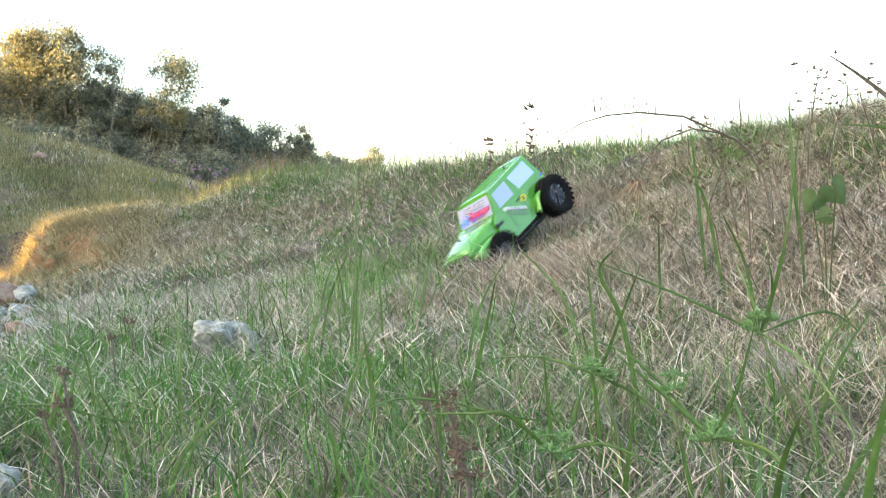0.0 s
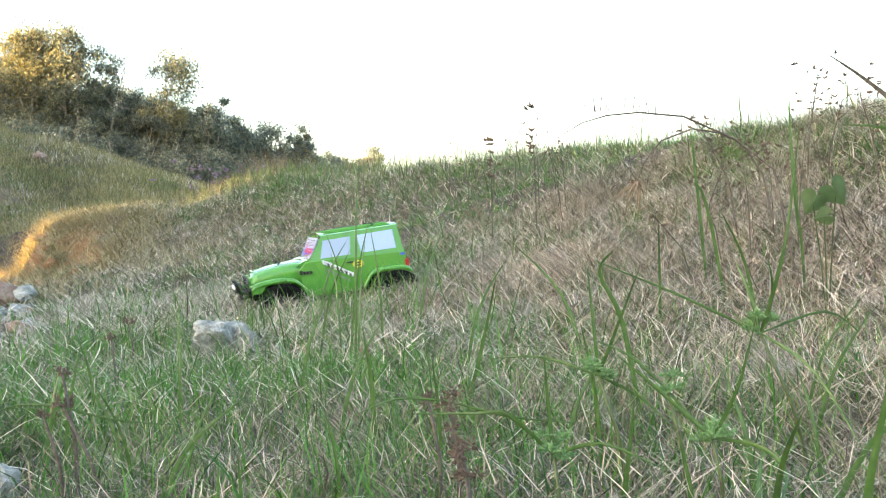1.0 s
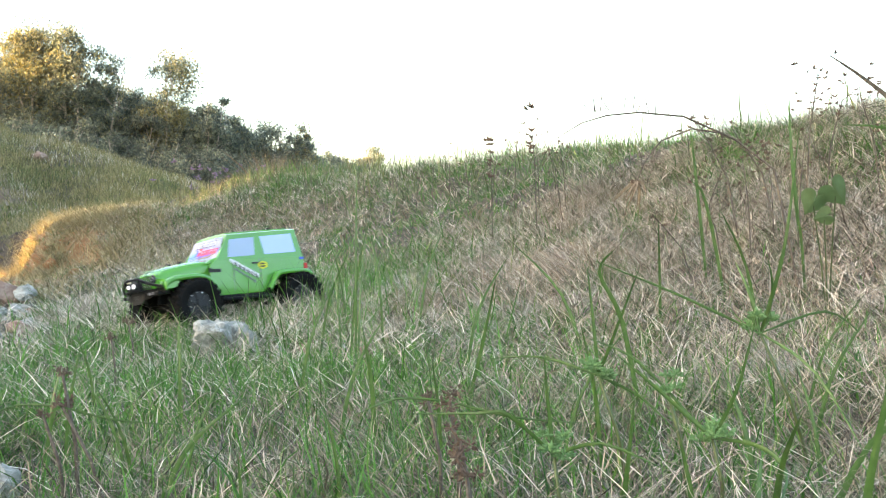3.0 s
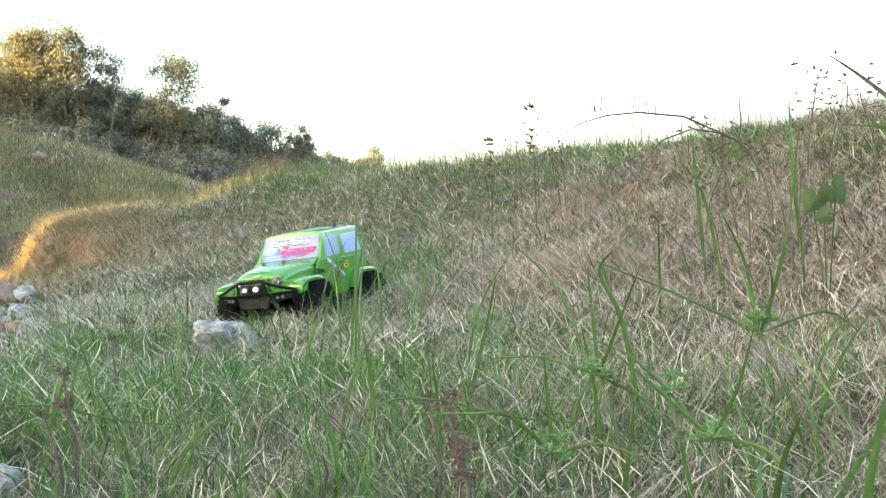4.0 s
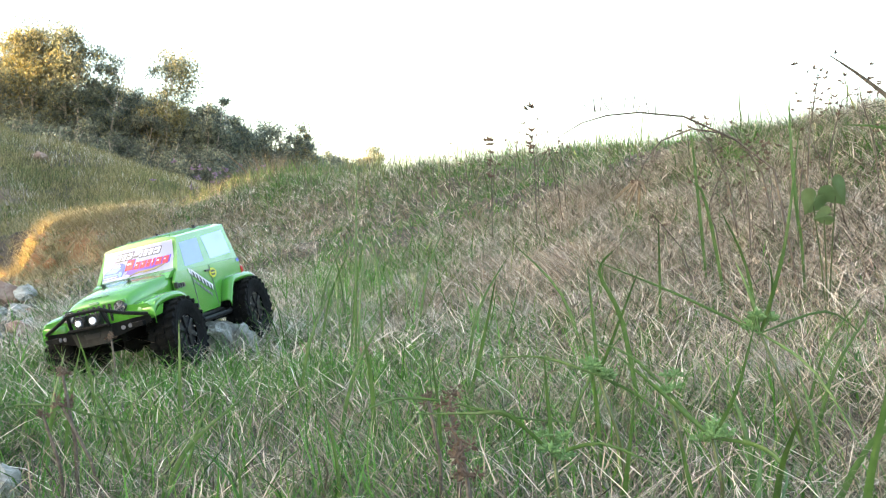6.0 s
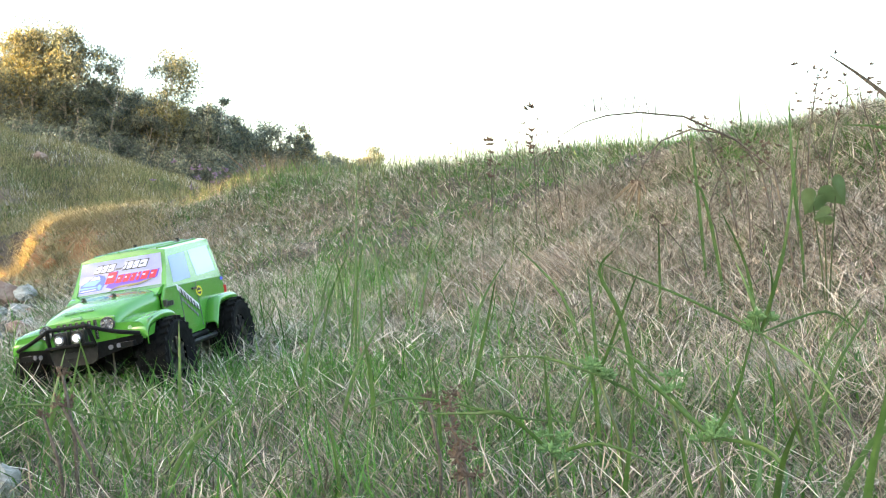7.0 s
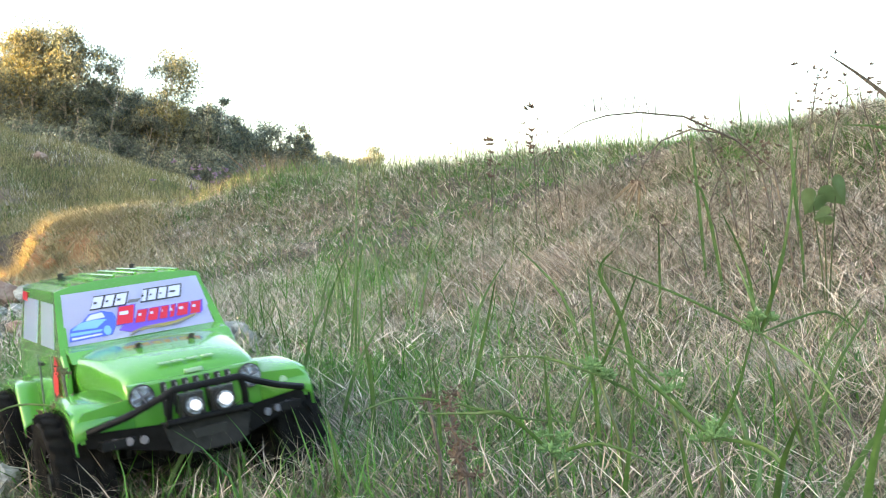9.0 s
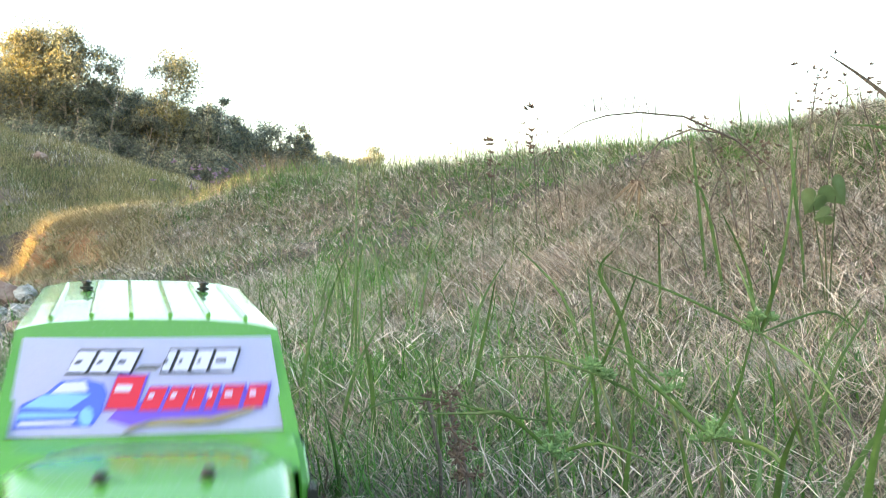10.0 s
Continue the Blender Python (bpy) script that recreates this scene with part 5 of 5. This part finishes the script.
    for x, y, h in spots:
        a, b = rng.normal(0, 0.3), rng.normal(0, 0.15)
        f = Vector(foot(x, y))
        tall([f, f + Vector((a * h * .35, b * h * .3, h * 0.6)), f + Vector((a * h * 1.0, b * h, h))], rng.uniform(0.004, 0.0072))
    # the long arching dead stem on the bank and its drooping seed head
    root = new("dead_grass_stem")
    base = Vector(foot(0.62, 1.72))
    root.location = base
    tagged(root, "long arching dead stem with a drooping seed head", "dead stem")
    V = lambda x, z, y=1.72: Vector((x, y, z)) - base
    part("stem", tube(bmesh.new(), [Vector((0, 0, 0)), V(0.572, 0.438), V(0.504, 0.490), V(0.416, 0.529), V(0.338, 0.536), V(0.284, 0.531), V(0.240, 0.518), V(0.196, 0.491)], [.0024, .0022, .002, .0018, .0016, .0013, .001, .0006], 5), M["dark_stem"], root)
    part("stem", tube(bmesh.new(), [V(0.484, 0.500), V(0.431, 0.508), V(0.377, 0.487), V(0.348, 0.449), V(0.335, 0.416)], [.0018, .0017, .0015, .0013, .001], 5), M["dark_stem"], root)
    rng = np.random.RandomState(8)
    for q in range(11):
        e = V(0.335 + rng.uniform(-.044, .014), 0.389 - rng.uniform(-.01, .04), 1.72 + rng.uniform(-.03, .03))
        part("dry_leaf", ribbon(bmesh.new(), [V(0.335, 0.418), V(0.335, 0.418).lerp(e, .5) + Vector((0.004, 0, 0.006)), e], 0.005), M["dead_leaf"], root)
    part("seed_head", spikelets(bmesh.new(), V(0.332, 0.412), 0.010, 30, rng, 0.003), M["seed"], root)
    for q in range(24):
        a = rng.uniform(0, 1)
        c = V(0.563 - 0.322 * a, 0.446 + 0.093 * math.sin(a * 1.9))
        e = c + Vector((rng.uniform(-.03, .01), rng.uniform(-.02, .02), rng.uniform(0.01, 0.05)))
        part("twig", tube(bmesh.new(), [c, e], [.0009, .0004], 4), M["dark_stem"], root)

    # thin panicles that stand against the sky
    def panicle(x, y, h, leanx, seed, dots=14, spread=0.06, thick=0.0014, seed_size=0.0042, label="thin dark seed panicle against the sky"):
        rng = np.random.RandomState(seed)
        root = new("seed_panicle")
        root.location = foot(x, y)
        tagged(root, label, "weed", group="seed panicles on the crest")
        top = Vector((leanx, 0, h))
        mid = Vector((leanx * 0.35, 0, h * 0.6))
        bm, tw = bmesh.new(), tube(bmesh.new(), [(0, 0, 0), mid, top], [thick, thick * .8, thick * .4], 5)
        for _ in range(dots):
            q = rng.uniform(0.55, 1.0)
            p = mid.lerp(top, (q - 0.5) * 2)
            e = p + Vector((rng.normal(0, spread), rng.normal(0, spread * .5), rng.uniform(0, spread)))
            tube(tw, [p, e], [thick * .35, thick * .2], 3)
            spikelets(bm, e, seed_size * 1.2, 4, rng, seed_size)
        tagged(part("seed_head", bm, M["seed"], root), kind="stuff")
        part("branched_stem", tw, M["dark_stem"], root)

    panicle(0.80, 2.2, 0.36, 0.03, 1, 22, 0.045, 0.002)
    panicle(0.86, 2.25, 0.30, 0.05, 2, 14, 0.05, 0.0022)
    panicle(0.95, 2.15, 0.26, -0.05, 3, 14, 0.05, 0.0022)
    panicle(0.66, 2.2, 0.28, -0.09, 4, 18, 0.030, 0.0026)
    panicle(0.74, 2.2, 0.24, -0.10, 14, 18, 0.035, 0.0026)
    panicle(0.60, 2.3, 0.22, 0.05, 15, 14, 0.03, 0.0022)
    panicle(0.70, 2.1, 0.22, -0.02, 5, 12, 0.03)
    panicle(0.285, 3.0, 0.45, -0.025, 6, 10, 0.007, 0.0018, 0.007)
    panicle(0.38, 3.1, 0.36, -0.09, 7, 9, 0.02, 0.0018)
    panicle(0.155, 3.1, 0.38, -0.01, 8, 10, 0.007, 0.0018, 0.007)
    panicle(0.60, 3.0, 0.2, 0.05, 9, 6, 0.02)
    panicle(1.02, 2.3, 0.30, 0.03, 10, 12, 0.05)
    for k in range(9):
        panicle(0.50 + 0.065 * k, 1.95 + 0.04 * (k % 3), 0.17 + 0.03 * (k % 4), -0.09 + 0.035 * (k % 5), 60 + k, 6, 0.03, 0.0017, 0.0032)
    for k in range(8):
        panicle(-0.12 + 0.075 * k, 4.3 - 0.15 * k, 0.26 + 0.03 * (k % 3), 0.03 - 0.02 * (k % 4), 80 + k, 5, 0.02, 0.0018, 0.0045)
    tall([foot(1.05, 2.0), (0.93, 2.0, 0.57), (0.85, 2.0, 0.64), (0.768, 2.0, 0.695)], 0.016, "thick dead grass stem leaning on the crest", "dark_stem")
    tall([foot(0.72, 2.0), (0.70, 2.0, 0.50), (0.695, 2.0, 0.62)], 0.010)
    tall([foot(1.0, 2.0), (0.92, 2.0, 0.53), (0.80, 2.0, 0.55)], 0.012)
    tall([foot(0.50, 1.75), (0.46, 1.74, 0.38), (0.43, 1.73, 0.42)], 0.008)
    tall([foot(0.52, 1.95), (0.49, 1.94, 0.47), (0.48, 1.93, 0.53)], 0.008)

    # heart-shaped leaves
    root = new("broadleaf_weed")
    base = Vector(foot(0.60, 1.55))
    root.location = base
    tagged(root, "low weed with broad heart-shaped green leaves", "weed")
    for cx, cz, r, turn in ((0.565, 0.372, 0.022, 0.5), (0.600, 0.388, 0.026, -0.7), (0.582, 0.350, 0.016, 1.3)):
        bm = bmesh.new()
        ring = []
        for a in np.linspace(0, 2 * math.pi, 26, endpoint=False):
            hx = 16 * math.sin(a) ** 3 / 17
            hz = (13 * math.cos(a) - 5 * math.cos(2 * a) - 2 * math.cos(3 * a) - math.cos(4 * a)) / 15
            ring.append((r * hx, 0.35 * r * hx * hx, r * hz))
        vs = [bm.verts.new(p) for p in ring]
        c = bm.verts.new((0, -0.003, 0))
        for i in range(len(vs)):
            bm.faces.new((c, vs[i], vs[(i + 1) % len(vs)]))
        bmesh.ops.solidify(bm, geom=list(bm.faces), thickness=0.0006)
        at = Vector((cx, 1.52, cz)) - base
        bmesh.ops.transform(bm, verts=bm.verts, matrix=Matrix.Translation(at) @ Matrix.Rotation(turn, 4, "Y") @ Matrix.Rotation(0.25, 4, "X"))
        part("leaf", bm, M["broad_leaf"], root)
        part("leaf_stalk", tube(bmesh.new(), [(0, 0, 0), at * 0.5 + Vector((0, 0, 0.02)), at], 0.0012, 5), M["stem"], root)

    # pampas-like clump and lilac flower stalks at the end of the bank
    rng = np.random.RandomState(17)
    for cx, cy, n, h, mat, label in ((-2.35, 13.6, 130, 1.75 - float(ground_z(-2.35, 13.6)), "dead_leaf", "tall pale tussock at the end of the bank"), (-2.98, 13.8, 34, 1.50 - float(ground_z(-2.98, 13.8)), "dark_stem", "dry flower stalks with faded lilac heads")):
        root = new("grass_tussock" if mat == "dead_leaf" else "flower_stalks")
        base = Vector(foot(cx, cy))
        root.location = base
        tagged(root, label, "tussock" if mat == "dead_leaf" else "weed")
        bm, fl = bmesh.new(), bmesh.new()
        for _ in range(n):
            a, b = rng.normal(0, 0.28, 2)
            hh = h * rng.uniform(0.5, 1.0)
            ribbon(bm, [(a * .2, b * .2, 0), (a * .5, b * .5, hh * .6), (a * 1.2, b * 1.2, hh)], 0.014 if mat == "dead_leaf" else 0.010)
            if mat != "dead_leaf":
                spikelets(fl, (a * 1.2, b * 1.2, hh), 0.035, 4, rng, 0.022)
        tagged(part("leaf_tuft", bm, M[mat], root), kind="stuff")
        if mat != "dead_leaf":
            tagged(part("flower_cluster", fl, M["lilac"], root), kind="stuff")
        else:
            fl.free()


build_stones()
build_plants()


# crumbs of dirt that the rear wheels throw up
def build_crumbs():
    rng = np.random.RandomState(77)
    out = []
    for k in range(26):
        a = rng.uniform(0.004, 0.009)
        ob = rock("dirt_crumb", 0.4, 3.0, (a, a * .8, a * .7), 400 + k, "rock_red", "crumb of red-brown dirt thrown up by the wheels")
        tagged(ob, "crumb of red-brown dirt thrown up by the wheels", "dirt", group="crumbs of thrown dirt")
        start = Vector((0.345 + rng.normal(0, 0.035), 3.02 + rng.normal(0, 0.05), 0.455 + rng.normal(0, 0.03)))
        speed = Vector((rng.uniform(-0.1, 0.5), rng.uniform(-0.2, 0.3), rng.uniform(-0.2, 0.9)))
        out.append((ob, start, speed))
    return out


crumbs = build_crumbs()


# ---- movement ----
CAR_ROWS = [
    (0.0, pose(0.239, 2.927, 0.285, 21.9, 31.8, -130.8)),
    (0.1, pose(0.148, 2.776, 0.241, 4.6, 25.5, -137.7)),
    (0.2, pose(0.030, 2.700, 0.195, -1.8, 8.3, -139.5)),
    (0.3, pose(-0.041, 2.700, 0.149, 1.1, -0.6, -136.1)),
    (0.4, pose(-0.117, 2.775, 0.177, 7.0, 3.6, -150.2)),
    (0.5, pose(-0.156, 2.844, 0.186, 5.3, 8.1, -156.4)),
    (1.0, pose(-0.279, 2.665, 0.121, -2.3, 6.3, -162.8)),
    (1.5, pose(-0.395, 2.474, 0.114, 13.3, 8.7, -150.8)),
    (2.0, pose(-0.591, 2.468, 0.099, 2.1, -3.7, -141.6)),
    (2.5, pose(-0.620, 2.447, 0.093, 1.0, -4.7, -141.3)),
    (2.7, pose(-0.612, 2.512, 0.097, 3.4, -2.4, -140.8)),
    (3.8, pose(-0.289, 2.549, 0.131, 12.3, 5.0, -113.7)),
    (4.0, pose(-0.320, 2.416, 0.114, 5.6, 2.8, -109.3)),
    (4.5, pose(-0.383, 2.305, 0.125, 15.2, -5.6, -101.5)),
    (5.0, pose(-0.369, 2.137, 0.108, 3.9, -8.4, -94.8)),
    (5.3, pose(-0.376, 2.061, 0.113, 1.6, -13.2, -94.2)),
    (5.4, pose(-0.428, 2.130, 0.148, -2.6, -15.4, -104.1)),
    (5.5, pose(-0.456, 2.123, 0.127, 3.8, -13.1, -105.2)),
    (5.6, pose(-0.467, 1.935, 0.104, 4.9, 5.8, -104.1)),
    (5.7, pose(-0.498, 1.971, 0.120, 18.7, 11.2, -103.8)),
    (6.0, pose(-0.508, 1.905, 0.096, 12.0, 5.2, -102.6)),
    (6.4, pose(-0.512, 1.840, 0.081, 9.9, 3.7, -101.4)),
    (6.8, pose(-0.513, 1.782, 0.076, 9.4, 3.6, -100.3)),
    (7.0, pose(-0.501, 1.730, 0.072, 9.0, 2.9, -97.2)),
    (7.5, pose(-0.502, 1.557, 0.064, 9.2, 1.6, -89.8)),
    (8.0, pose(-0.471, 1.397, 0.055, 5.9, -0.9, -79.1)),
    (8.5, pose(-0.436, 1.276, 0.046, 8.1, -3.0, -69.1)),
    (9.0, pose(-0.322, 1.090, 0.045, 7.6, -3.1, -59.1)),
    (9.5, pose(-0.247, 0.914, 0.050, 5.6, -6.9, -57.8)),
    (9.7, pose(-0.219, 0.824, 0.045, 9.3, -4.1, -62.7)),
    (9.8, pose(-0.202, 0.759, 0.035, 10.5, -1.5, -66.4)),
    (9.9, pose(-0.194, 0.707, 0.035, 4.0, -1.1, -69.0)),
    (10.0, pose(-0.194, 0.639, 0.033, -1.3, 2.0, -72.0)),
]


def motions():
    walk(car, CAR_ROWS)
    for ob, start, speed in crumbs:
        rows, rest = [], None
        for k in range(9):
            t = 0.1 * k
            p = start + speed * t - Vector((0, 0, 4.9 * t * t))
            low = float(ground_z(p.x, p.y)) + 0.012
            if rest is None and p.z < low:
                rest = Vector((p.x, p.y, low))
            p = rest or p
            rows.append((round(t, 1), pose(p.x, p.y, p.z, 0 if rest else 40 * k, 0, 0)))
        rows.append((10.0, rows[-1][1]))
        walk(ob, rows)
    # the wheels roll with the way that the car goes
    times = [round(0.1 * k, 1) for k in range(101)]
    spots = np.array([tuple(m.translation) for _, m in CAR_ROWS])
    at = np.array([t for t, _ in CAR_ROWS])
    way = np.stack([np.interp(times, at, spots[:, k]) for k in range(3)], -1)
    gone = np.concatenate([[0], np.cumsum(np.minimum(np.linalg.norm(np.diff(way, axis=0), axis=1), 0.08))])
    # and hang down or push up on their springs over the bumps
    front = np.interp(times, (0, 0.3, 5.2, 5.4, 5.5, 5.7, 5.9, 10), (0.012, 0, 0, -0.016, -0.016, -0.008, 0, 0))
    rear = np.interp(times, (0, 0.2, 0.4, 5.2, 5.4, 5.7, 5.9, 10), (0.030, 0.024, 0, 0, -0.012, -0.006, 0, 0))
    for w in car_wheels:
        x, y, z = w.location
        drop = front if x > 0 else rear
        walk(w, [(t, pose(x, y, z + d, 0, math.degrees(g / 0.060), 0)) for t, g, d in zip(times, gone, drop)])


motions()
